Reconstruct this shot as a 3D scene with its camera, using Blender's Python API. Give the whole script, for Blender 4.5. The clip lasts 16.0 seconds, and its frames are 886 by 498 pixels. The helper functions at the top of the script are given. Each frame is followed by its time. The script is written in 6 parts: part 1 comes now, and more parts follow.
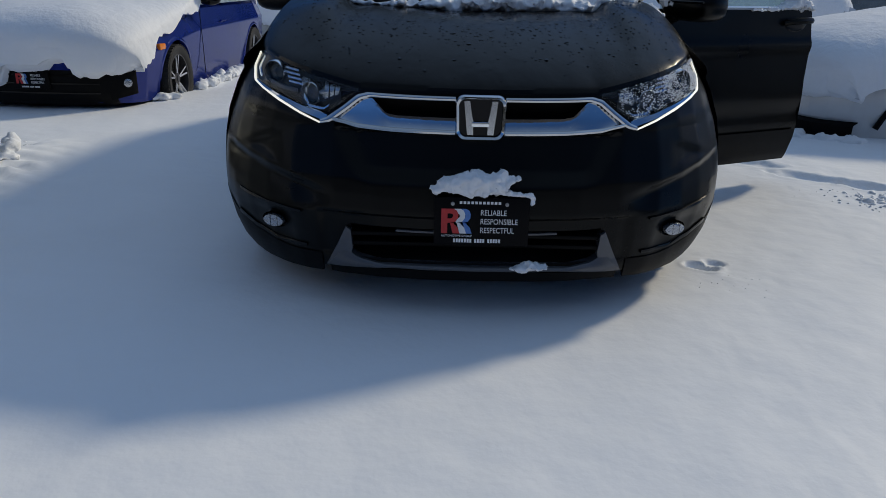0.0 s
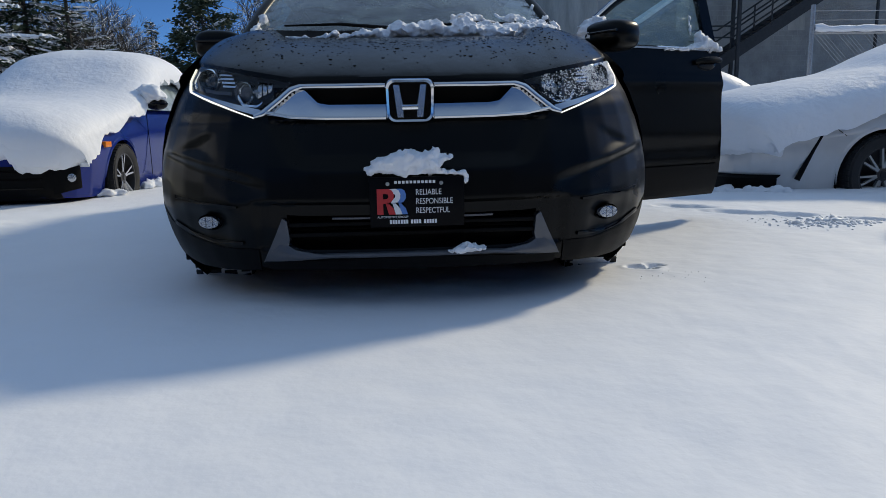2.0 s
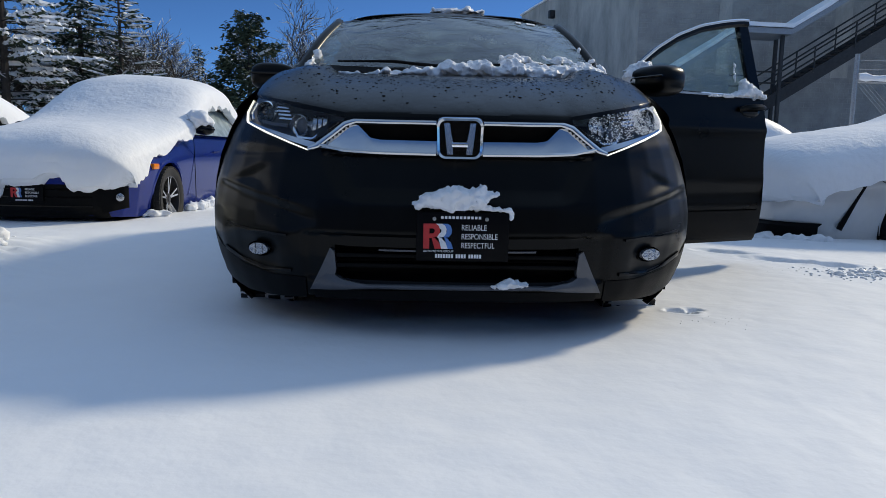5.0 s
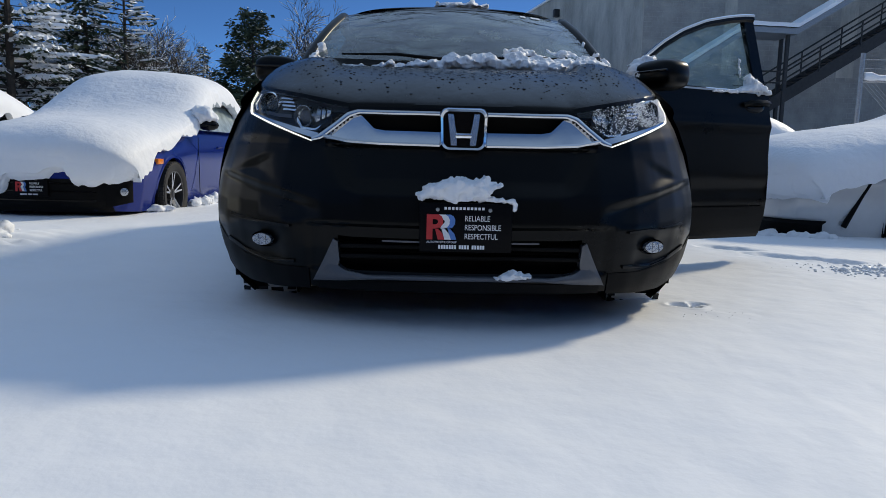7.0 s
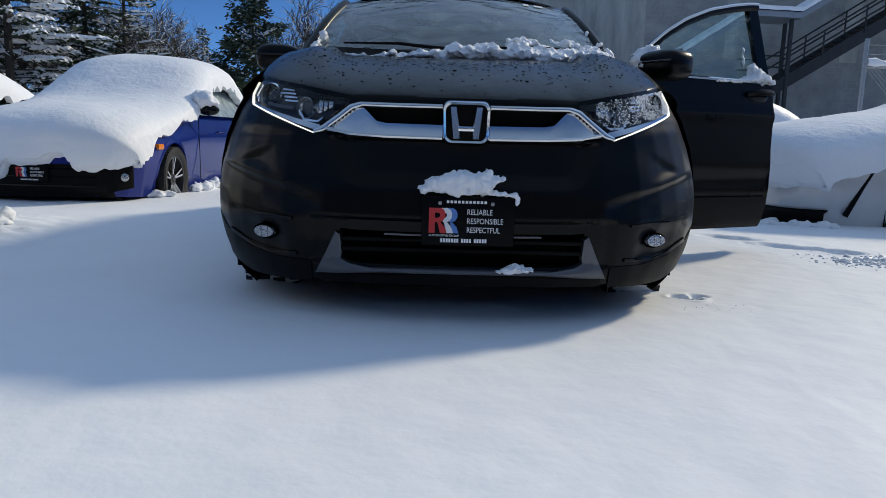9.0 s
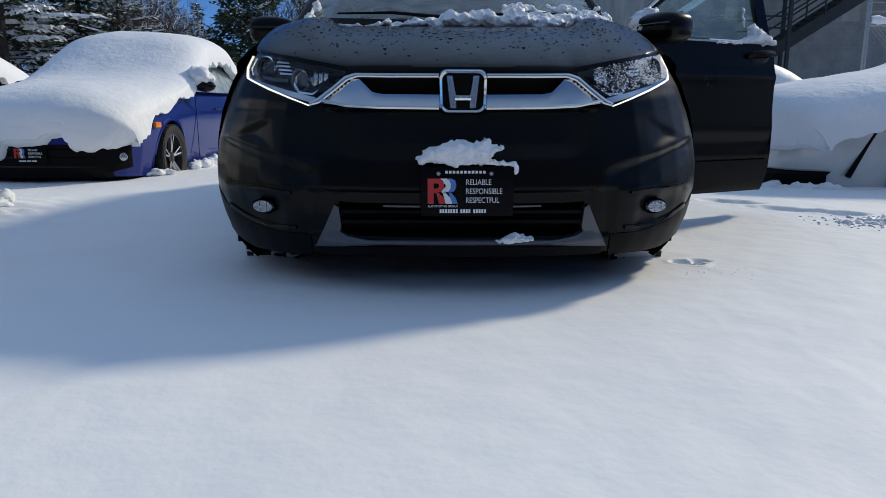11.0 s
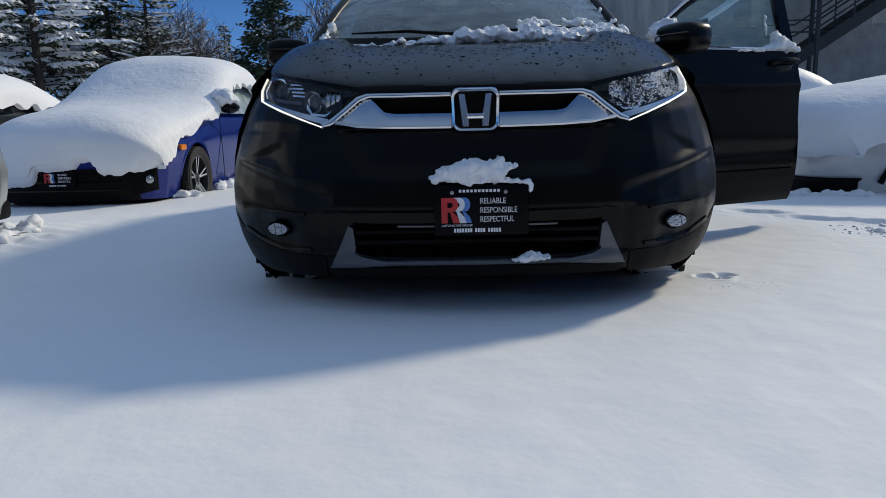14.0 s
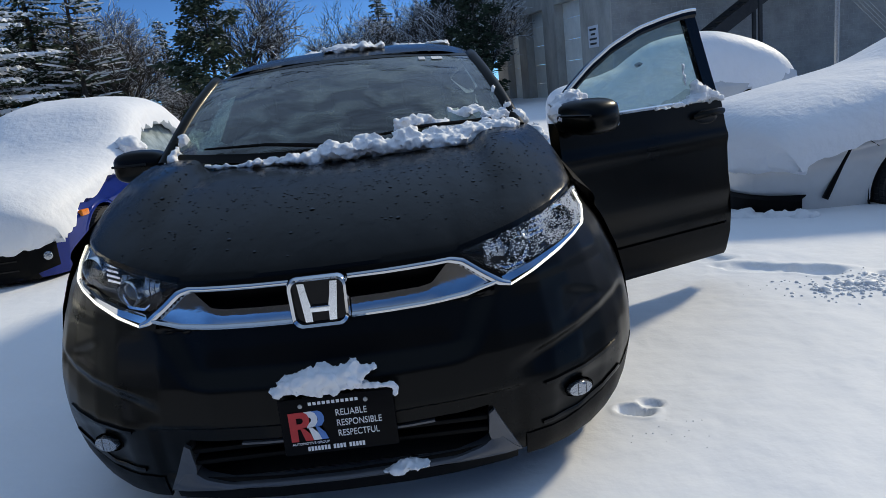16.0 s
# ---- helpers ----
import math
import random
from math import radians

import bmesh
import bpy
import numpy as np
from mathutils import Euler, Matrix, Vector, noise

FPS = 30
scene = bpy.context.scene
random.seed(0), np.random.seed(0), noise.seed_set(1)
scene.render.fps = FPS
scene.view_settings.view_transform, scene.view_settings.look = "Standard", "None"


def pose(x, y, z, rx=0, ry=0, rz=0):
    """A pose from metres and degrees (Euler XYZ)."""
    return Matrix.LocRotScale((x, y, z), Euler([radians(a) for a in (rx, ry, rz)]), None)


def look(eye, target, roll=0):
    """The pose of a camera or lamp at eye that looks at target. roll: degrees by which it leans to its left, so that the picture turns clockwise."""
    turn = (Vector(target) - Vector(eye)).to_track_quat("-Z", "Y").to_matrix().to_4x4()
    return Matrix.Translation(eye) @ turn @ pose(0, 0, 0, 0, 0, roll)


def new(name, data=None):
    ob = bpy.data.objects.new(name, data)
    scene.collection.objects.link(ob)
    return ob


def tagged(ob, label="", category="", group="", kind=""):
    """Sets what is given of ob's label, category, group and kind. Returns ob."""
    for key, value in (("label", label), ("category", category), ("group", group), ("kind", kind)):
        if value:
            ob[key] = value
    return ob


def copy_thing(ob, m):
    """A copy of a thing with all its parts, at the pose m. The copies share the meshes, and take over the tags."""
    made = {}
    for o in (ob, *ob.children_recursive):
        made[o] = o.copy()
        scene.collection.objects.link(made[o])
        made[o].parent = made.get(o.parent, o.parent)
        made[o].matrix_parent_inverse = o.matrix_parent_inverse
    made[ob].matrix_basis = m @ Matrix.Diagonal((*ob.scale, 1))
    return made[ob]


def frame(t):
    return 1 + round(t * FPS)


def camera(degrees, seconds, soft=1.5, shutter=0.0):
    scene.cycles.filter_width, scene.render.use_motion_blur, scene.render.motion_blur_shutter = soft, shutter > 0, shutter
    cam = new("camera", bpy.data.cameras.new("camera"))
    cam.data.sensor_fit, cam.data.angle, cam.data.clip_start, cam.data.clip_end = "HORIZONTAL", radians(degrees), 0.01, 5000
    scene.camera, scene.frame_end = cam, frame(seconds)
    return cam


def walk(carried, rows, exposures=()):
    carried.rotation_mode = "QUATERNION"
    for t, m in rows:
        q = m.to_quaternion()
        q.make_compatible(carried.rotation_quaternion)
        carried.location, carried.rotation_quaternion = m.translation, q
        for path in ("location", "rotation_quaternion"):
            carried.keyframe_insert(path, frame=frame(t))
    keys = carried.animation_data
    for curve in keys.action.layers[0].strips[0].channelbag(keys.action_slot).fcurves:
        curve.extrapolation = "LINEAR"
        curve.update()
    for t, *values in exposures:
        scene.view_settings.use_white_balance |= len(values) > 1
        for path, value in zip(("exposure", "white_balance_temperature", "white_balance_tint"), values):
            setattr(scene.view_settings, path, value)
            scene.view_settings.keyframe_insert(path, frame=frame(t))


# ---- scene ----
cam = camera(63.9, 16.0, soft=0.5)
PATH = [
    (0, (-0.124, -2.287, 1.321), (-0.112, -0.416, 0.613), 1.4),
    (0.5, (-0.142, -2.421, 1.172), (-0.198, -0.514, 0.571), 2.9),
    (1, (-0.068, -2.356, 0.987), (0.007, -0.427, 0.467), 1.7),
    (1.5, (-0.057, -2.367, 0.877), (0.066, -0.404, 0.513), 3.1),
    (2, (-0.061, -2.415, 0.851), (0.071, -0.452, 0.494), -1.1),
    (2.5, (-0.093, -2.444, 0.86), (-0.001, -0.464, 0.592), 0.1),
    (3, (-0.106, -2.463, 0.848), (-0.075, -0.494, 0.5), 0.5),
    (3.5, (-0.112, -2.446, 0.839), (-0.068, -0.486, 0.447), 0.5),
    (4, (-0.114, -2.448, 0.852), (-0.044, -0.469, 0.568), 1.5),
    (4.5, (-0.114, -2.446, 0.862), (-0.045, -0.463, 0.613), 1.8),
    (5, (-0.111, -2.452, 0.866), (-0.061, -0.471, 0.599), 1.1),
    (7.5, (-0.109, -2.456, 0.835), (-0.077, -0.475, 0.564), 1.6),
    (8, (-0.105, -2.46, 0.855), (-0.083, -0.483, 0.553), 2.0),
    (8.5, (-0.108, -2.461, 0.847), (-0.093, -0.481, 0.567), 1.5),
    (9, (-0.117, -2.451, 0.872), (-0.076, -0.477, 0.556), 1.6),
    (11.5, (-0.106, -2.442, 0.866), (-0.075, -0.483, 0.464), 0.0),
    (12, (-0.107, -2.433, 0.863), (-0.068, -0.477, 0.45), 0.3),
    (12.5, (-0.109, -2.434, 0.86), (-0.073, -0.479, 0.441), 0.1),
    (13, (-0.103, -2.434, 0.862), (-0.082, -0.479, 0.439), -0.1),
    (13.5, (-0.099, -2.434, 0.865), (-0.111, -0.489, 0.399), -0.2),
    (14, (-0.063, -2.413, 0.884), (-0.108, -0.445, 0.527), -1.4),
    (14.5, (-0.062, -2.395, 1.104), (-0.176, -0.464, 0.594), 2.6),
    (15, (0.024, -2.416, 1.372), (0.122, -0.607, 0.524), 0.9),
    (15.5, (0.219, -2.204, 1.442), (0.428, -0.301, 0.861), -6.6),
    (16, (0.316, -1.869, 1.44), (0.347, 0.08, 0.992), -6.4),
]
walk(cam, [(t, look(eye, target, roll)) for t, eye, target, roll in PATH], [(0, -0.42, 8500, 5), (0.5, -0.16, 8500, 5), (2, -0.05, 8500, 5), (3.1, -0.08, 8500, 5), (4.6, 0.08, 8500, 5), (5, 0.1, 8500, 5), (9, 0.05, 8500, 5), (11.5, 0.0, 8500, 5), (12.5, -0.05, 8500, 5), (15, -0.11, 8500, 5), (15.5, -0.10, 8500, 5), (16, 0.12, 8500, 5)])

# ---- world and sun ----
SUN_DIR = Vector((0.80, 0.60, 0.0)).normalized() * math.cos(radians(31)) + Vector((0, 0, math.sin(radians(31))))
world = bpy.data.worlds.new("sky")
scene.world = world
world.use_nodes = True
wn = world.node_tree.nodes
sky = wn.new("ShaderNodeTexSky")
sky.sky_type = "NISHITA"
sky.sun_disc = False
sky.sun_elevation = radians(31)
sky.sun_rotation = math.atan2(0.80, 0.60)
sky.air_density, sky.dust_density, sky.ozone_density = 0.45, 0.0, 2.0
sky.altitude = 1500
# sky darkened near the horizon and brightened overhead, to lift the shaded snow
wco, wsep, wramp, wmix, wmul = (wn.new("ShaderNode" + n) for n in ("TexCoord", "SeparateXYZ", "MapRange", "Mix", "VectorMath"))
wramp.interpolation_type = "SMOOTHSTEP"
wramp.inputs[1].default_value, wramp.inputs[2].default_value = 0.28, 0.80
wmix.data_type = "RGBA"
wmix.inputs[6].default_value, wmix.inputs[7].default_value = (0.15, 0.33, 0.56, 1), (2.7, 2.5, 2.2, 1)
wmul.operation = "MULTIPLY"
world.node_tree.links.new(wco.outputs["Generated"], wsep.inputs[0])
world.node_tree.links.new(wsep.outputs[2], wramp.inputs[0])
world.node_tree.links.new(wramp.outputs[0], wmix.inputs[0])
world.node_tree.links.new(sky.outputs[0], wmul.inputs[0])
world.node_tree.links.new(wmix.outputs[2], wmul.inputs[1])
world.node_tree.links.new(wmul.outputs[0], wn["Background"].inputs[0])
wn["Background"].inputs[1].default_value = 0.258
sun_data = bpy.data.lights.new("sun", "SUN")
sun_data.energy, sun_data.angle, sun_data.color = 2.42, radians(6.0), (1.0, 0.97, 0.92)
sun = new("sun", sun_data)
sun.matrix_world = look(SUN_DIR * 40, (0, 0, 0))


# ---- materials ----
def material(name, color, rough=0.5, metal=0.0, vary=0.0, scale=6.0, bump=0.0, bump_scale=60.0, coat=0.0,
             second=None, fine=0.0, spec=0.5, emit=0.0, rough_vary=0.0, stretch=(1, 1, 1)):
    """A procedural surface: a colour varied at two scales, with a relief of two scales."""
    m = bpy.data.materials.new(name)
    m.use_nodes = True
    nt = m.node_tree
    bsdf = nt.nodes["Principled BSDF"]
    bsdf.inputs["Base Color"].default_value = (*color, 1)
    bsdf.inputs["Roughness"].default_value = rough
    bsdf.inputs["Metallic"].default_value = metal
    bsdf.inputs["Coat Weight"].default_value = coat
    bsdf.inputs["Coat Roughness"].default_value = 0.04
    bsdf.inputs["Specular IOR Level"].default_value = spec
    if emit:
        bsdf.inputs["Emission Color"].default_value = (*color, 1)
        bsdf.inputs["Emission Strength"].default_value = emit
    co = nt.nodes.new("ShaderNodeTexCoord")
    mp = nt.nodes.new("ShaderNodeMapping")
    mp.inputs["Scale"].default_value = stretch
    nt.links.new(co.outputs["Object"], mp.inputs["Vector"])
    if vary or rough_vary:
        n1 = nt.nodes.new("ShaderNodeTexNoise")
        n1.inputs["Scale"].default_value, n1.inputs["Detail"].default_value = scale, 8
        n1.inputs["Roughness"].default_value = 0.65
        nt.links.new(mp.outputs[0], n1.inputs["Vector"])
    if vary:
        ramp = nt.nodes.new("ShaderNodeMix")
        ramp.data_type = "RGBA"
        dark = second or tuple(c * (1 - vary) for c in color)
        light = color if second else tuple(min(1, c * (1 + vary)) for c in color)
        ramp.inputs[6].default_value = (*dark, 1)
        ramp.inputs[7].default_value = (*light, 1)
        st = nt.nodes.new("ShaderNodeMapRange")
        st.inputs[1].default_value, st.inputs[2].default_value = 0.3, 0.7
        nt.links.new(n1.outputs["Fac"], st.inputs[0])
        nt.links.new(st.outputs[0], ramp.inputs[0])
        nt.links.new(ramp.outputs[2], bsdf.inputs["Base Color"])
    if rough_vary:
        rr = nt.nodes.new("ShaderNodeMapRange")
        rr.inputs[1].default_value, rr.inputs[2].default_value = 0.3, 0.7
        rr.inputs[3].default_value, rr.inputs[4].default_value = max(0, rough - rough_vary), rough + rough_vary
        nt.links.new(n1.outputs["Fac"], rr.inputs[0])
        nt.links.new(rr.outputs[0], bsdf.inputs["Roughness"])
    if bump or fine:
        last = None
        for strength, sc in ((bump, bump_scale), (fine, bump_scale * 7)):
            if not strength:
                continue
            n2 = nt.nodes.new("ShaderNodeTexNoise")
            n2.inputs["Scale"].default_value, n2.inputs["Detail"].default_value = sc, 6
            nt.links.new(mp.outputs[0], n2.inputs["Vector"])
            b = nt.nodes.new("ShaderNodeBump")
            b.inputs["Strength"].default_value, b.inputs["Distance"].default_value = strength, 0.6 / sc
            nt.links.new(n2.outputs["Fac"], b.inputs["Height"])
            if last:
                nt.links.new(last.outputs[0], b.inputs["Normal"])
            last = b
        nt.links.new(last.outputs[0], bsdf.inputs["Normal"])
    return m


def glass_material(name, tint, gloss=0.03, lift=0.0, reflection_film=None, rise=4.5):
    """Clear tinted glass: a Fresnel reflection over a see-through tint."""
    m = bpy.data.materials.new(name)
    m.use_nodes = True
    nt = m.node_tree
    nt.nodes.remove(nt.nodes["Principled BSDF"])
    tr, gl, mix = nt.nodes.new("ShaderNodeBsdfTransparent"), nt.nodes.new("ShaderNodeBsdfGlossy"), nt.nodes.new("ShaderNodeMixShader")
    lw, power, fr = nt.nodes.new("ShaderNodeLayerWeight"), nt.nodes.new("ShaderNodeMath"), nt.nodes.new("ShaderNodeMapRange")
    lw.inputs[0].default_value = 0.5
    power.operation = "POWER"
    power.inputs[1].default_value = rise
    fr.inputs[3].default_value, fr.inputs[4].default_value = 0.045 + lift, 1.0
    nt.links.new(lw.outputs["Facing"], power.inputs[0])
    nt.links.new(power.outputs[0], fr.inputs[0])
    tr.inputs[0].default_value = (*tint, 1)
    gl.inputs["Roughness"].default_value = gloss
    nt.links.new(fr.outputs[0], mix.inputs[0])
    nt.links.new(tr.outputs[0], mix.inputs[1])
    nt.links.new(gl.outputs[0], mix.inputs[2])
    last = mix
    if reflection_film:
        # patchy film: mottled reflections put into the glass colour, besides melt water and breath
        co, mp, nz, rg = (nt.nodes.new("ShaderNode" + n) for n in ("TexCoord", "Mapping", "TexNoise", "MapRange"))
        df, last = nt.nodes.new("ShaderNodeBsdfDiffuse"), nt.nodes.new("ShaderNodeMixShader")
        mp.inputs["Scale"].default_value = (1.0, 1.6, 2.6)
        nz.inputs["Scale"].default_value, nz.inputs["Detail"].default_value, nz.inputs["Distortion"].default_value = 6.0, 5, 0.8
        rg.inputs[1].default_value, rg.inputs[2].default_value = 0.46, 0.68
        rg.inputs[3].default_value, rg.inputs[4].default_value = reflection_film
        ripple = nt.nodes.new("ShaderNodeBump")
        ripple.inputs["Strength"].default_value, ripple.inputs["Distance"].default_value = 0.5, 0.05
        nt.links.new(nz.outputs["Fac"], ripple.inputs["Height"])
        nt.links.new(ripple.outputs[0], gl.inputs["Normal"])
        df.inputs[0].default_value = (0.46, 0.57, 0.53, 1)
        nt.links.new(co.outputs["Object"], mp.inputs["Vector"])
        nt.links.new(mp.outputs[0], nz.inputs["Vector"])
        nt.links.new(nz.outputs["Fac"], rg.inputs[0])
        nt.links.new(rg.outputs[0], last.inputs[0])
        nt.links.new(mix.outputs[0], last.inputs[1])
        nt.links.new(df.outputs[0], last.inputs[2])
    nt.links.new(last.outputs[0], nt.nodes["Material Output"].inputs[0])
    return m


SNOW = material("snow", (0.84, 0.86, 0.89), 0.55, vary=0.02, scale=1.5, bump=0.10, bump_scale=5, fine=0.03, spec=0.2)
SNOW_CRUST = material("crusted_snow", (0.84, 0.86, 0.89), 0.5, vary=0.02, scale=4, bump=0.24, bump_scale=15, fine=0.14, spec=0.2)
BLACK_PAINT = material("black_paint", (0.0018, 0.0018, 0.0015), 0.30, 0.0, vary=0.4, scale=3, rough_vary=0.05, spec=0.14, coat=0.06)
# brighter copy of black_paint: wet film plus sun and sky sheen put into colour
HOOD_PAINT = material("wet_sheen_black_paint", (0.0045, 0.0044, 0.0040), 0.22, 0.0, vary=0.5, scale=5, second=(0.0015, 0.0015, 0.0014), rough_vary=0.10, spec=0.16, bump=0.07, bump_scale=8, fine=0.01, stretch=(1.0, 0.45, 1.0))
BLACK_PLASTIC = material("black_plastic", (0.0042, 0.0042, 0.0045), 0.45, bump=0.2, bump_scale=300, vary=0.2, scale=20, spec=0.08)
GLOSS_BLACK = material("gloss_black_plastic", (0.004, 0.004, 0.0045), 0.12, vary=0.2, scale=5, spec=0.2)
RUBBER = material("tyre_rubber", (0.014, 0.014, 0.015), 0.75, vary=0.3, scale=25, bump=0.3, bump_scale=120)
CHROME = material("chrome", (0.60, 0.61, 0.63), 0.07, 1.0, rough_vary=0.04, scale=40, bump=0.02, bump_scale=9)
SATIN = material("satin_silver_plastic", (0.10, 0.104, 0.115), 0.40, 0.4, vary=0.1, scale=30)
ALLOY = material("machined_alloy", (0.55, 0.56, 0.58), 0.25, 1.0, vary=0.08, scale=30)
DARK_ALLOY = material("dark_alloy", (0.03, 0.03, 0.033), 0.35, 0.3, vary=0.2, scale=30)
REFLECTOR = material("reflector", (0.50, 0.52, 0.54), 0.16, 1.0, bump=0.6, bump_scale=70)
FOG = material("fog_lamp_glass", (0.40, 0.42, 0.45), 0.16, 0.85, bump=0.9, bump_scale=55)
LAMP_BLACK = material("lamp_housing", (0.014, 0.0145, 0.016), 0.35, vary=0.3, scale=30)
LAMP_CHROME = material("lamp_chrome", (0.88, 0.90, 0.92), 0.22, 1.0, vary=0.1, scale=40)
DRL = material("running_light", (0.93, 0.97, 1.0), 0.3, emit=1.0)
LENS = glass_material("clear_lens", (0.95, 0.96, 0.97), 0.02, -0.030, rise=6.0)
WINDSHIELD = glass_material("windshield_glass", (0.36, 0.47, 0.44), 0.05, 0.015, (0.0, 0.24), 2.5)
SIDE_GLASS = glass_material("side_glass", (0.64, 0.82, 0.75), 0.02, 0.08, (0.04, 0.24))
DARK_GLASS = material("tinted_glass", (0.012, 0.016, 0.018), 0.06, vary=0.2, scale=3)
CABIN = material("cabin_cloth", (0.010, 0.010, 0.011), 0.85, vary=0.3, scale=15, bump=0.3, bump_scale=150)
CABIN_GREY = material("cabin_plastic", (0.05, 0.05, 0.053), 0.6, vary=0.2, scale=12)
BLUE_PAINT = material("blue_paint", (0.0008, 0.016, 0.17), 0.16, 0.2, vary=0.15, scale=4, spec=0.45)
# opaque pale mottle, in place of the bright snow seen through the glass
PALE_WINDOW = material("pale_window", (0.42, 0.50, 0.52), 0.30, vary=0.5, scale=7, second=(0.06, 0.10, 0.10), bump=0.2, bump_scale=40)
DARK_BLUE_PAINT = material("dark_blue_paint", (0.004, 0.008, 0.035), 0.25, 0.0, vary=0.2, scale=4, spec=0.2)
SILVER_PAINT = material("silver_paint", (0.34, 0.36, 0.36), 0.32, 0.55, vary=0.08, scale=5, coat=1.0)
WHITE_PAINT = material("pearl_white_paint", (0.56, 0.57, 0.58), 0.3, 0.1, vary=0.05, scale=5, coat=1.0)
AMBER = material("amber_lens", (0.85, 0.22, 0.02), 0.15, vary=0.2, scale=60)
RED_LENS = material("red_lens", (0.025, 0.005, 0.007), 0.12, vary=0.4, scale=30)
PLATE_BLACK = material("plate_black", (0.003, 0.003, 0.0038), 0.4, vary=0.2, scale=30, spec=0.08)
PLATE_WHITE = material("plate_white", (0.75, 0.76, 0.78), 0.5, vary=0.05, scale=80)
PLATE_RED = material("plate_red", (0.55, 0.02, 0.025), 0.45, vary=0.08, scale=60)
PLATE_BLUE = material("plate_blue", (0.06, 0.20, 0.52), 0.45, vary=0.08, scale=60)
CONCRETE = material("weathered_concrete", (0.60, 0.555, 0.485), 0.9, vary=0.4, scale=0.9, second=(0.31, 0.285, 0.25),
                    bump=0.5, bump_scale=14, fine=0.4, stretch=(1, 1, 0.45))
BLOCK = material("painted_block", (0.43, 0.405, 0.37), 0.9, vary=0.3, scale=1.6, second=(0.27, 0.255, 0.235), bump=0.4, bump_scale=18)
GARAGE = material("garage_panel", (0.88, 0.85, 0.77), 0.6, vary=0.12, scale=1.2, bump=0.1, bump_scale=10)
STEEL = material("dark_painted_steel", (0.025, 0.024, 0.024), 0.55, vary=0.4, scale=9, bump=0.2, bump_scale=40)
GALVANISED = material("galvanised_steel", (0.34, 0.35, 0.36), 0.45, 0.7, vary=0.2, scale=30)
BARK = material("bark", (0.050, 0.043, 0.038), 0.95, vary=0.4, scale=5, bump=0.7, bump_scale=20)
NEEDLES = material("conifer_needles", (0.030, 0.050, 0.026), 0.8, vary=0.45, scale=1.2)
WATER = material("water", (0.003, 0.003, 0.0035), 0.06, vary=0.01, scale=5, spec=0.35)
SIDING = material("pale_siding", (0.45, 0.46, 0.48), 0.8, vary=0.1, scale=1, bump=0.2, bump_scale=6)


# ---- mesh helpers ----
def finish(bm, smooth=True, sharp=40):
    bmesh.ops.remove_doubles(bm, verts=bm.verts, dist=1e-5)
    bmesh.ops.recalc_face_normals(bm, faces=bm.faces)
    lim = math.cos(radians(sharp))
    for f in bm.faces:
        f.smooth = smooth
    for e in bm.edges:
        if len(e.link_faces) == 2:
            a, b = e.link_faces
            e.smooth = a.normal.dot(b.normal) > lim
    return bm


def mesh_object(name, bm, mat, smooth=True, sharp=40):
    finish(bm, smooth, sharp)
    me = bpy.data.meshes.new(name)
    bm.to_mesh(me)
    bm.free()
    me.materials.append(mat)
    return new(name, me)


def part(name, bm, mat, parent, label="", smooth=True, sharp=40):
    ob = mesh_object(name, bm, mat, smooth, sharp)
    ob.parent = parent
    if label:
        tagged(ob, label)
    return ob


def thing(name, at, label, category, group="", kind=""):
    ob = new(name)
    ob.empty_display_size = 0.1
    ob.matrix_world = at
    return tagged(ob, label, category, group, kind)


def structure(name, bm, mat, label="", smooth=False, sharp=40, kind="structure", category=""):
    return tagged(mesh_object(name, bm, mat, smooth, sharp), label, category, "", kind)


def box(bm, lo, hi, bevel=0.0, m=None):
    lo, hi = Vector(lo), Vector(hi)
    r = bmesh.ops.create_cube(bm, size=1.0)
    vs = r["verts"]
    for v in vs:
        v.co = Vector((lo[i] + (v.co[i] + 0.5) * (hi[i] - lo[i]) for i in range(3)))
    if bevel:
        es = list({e for v in vs for e in v.link_edges})
        g = bmesh.ops.bevel(bm, geom=es, offset=bevel, segments=2, affect="EDGES", profile=0.5)
        vs = list({v for f in g["faces"] for v in f.verts} | {v for v in vs if v.is_valid})
    if m is not None:
        for v in vs:
            v.co = m @ v.co
    return vs


def tube(bm, pts, radii, sides=8, cap=True):
    """A round bar along pts with a radius at each."""
    pts = [Vector(p) for p in pts]
    if isinstance(radii, (int, float)):
        radii = [radii] * len(pts)
    rings, side = [], None
    for i, p in enumerate(pts):
        d = (pts[min(i + 1, len(pts) - 1)] - pts[max(i - 1, 0)]).normalized()
        if side is None:
            side = d.orthogonal().normalized()
        else:
            side = (side - d * side.dot(d)).normalized()
        up = d.cross(side)
        rings.append([bm.verts.new(p + (side * math.cos(2 * math.pi * k / sides) + up * math.sin(2 * math.pi * k / sides)) * radii[i]) for k in range(sides)])
    for a, b in zip(rings, rings[1:]):
        for k in range(sides):
            bm.faces.new((a[k], a[(k + 1) % sides], b[(k + 1) % sides], b[k]))
    if cap:
        bm.faces.new(rings[0][::-1])
        bm.faces.new(rings[-1])


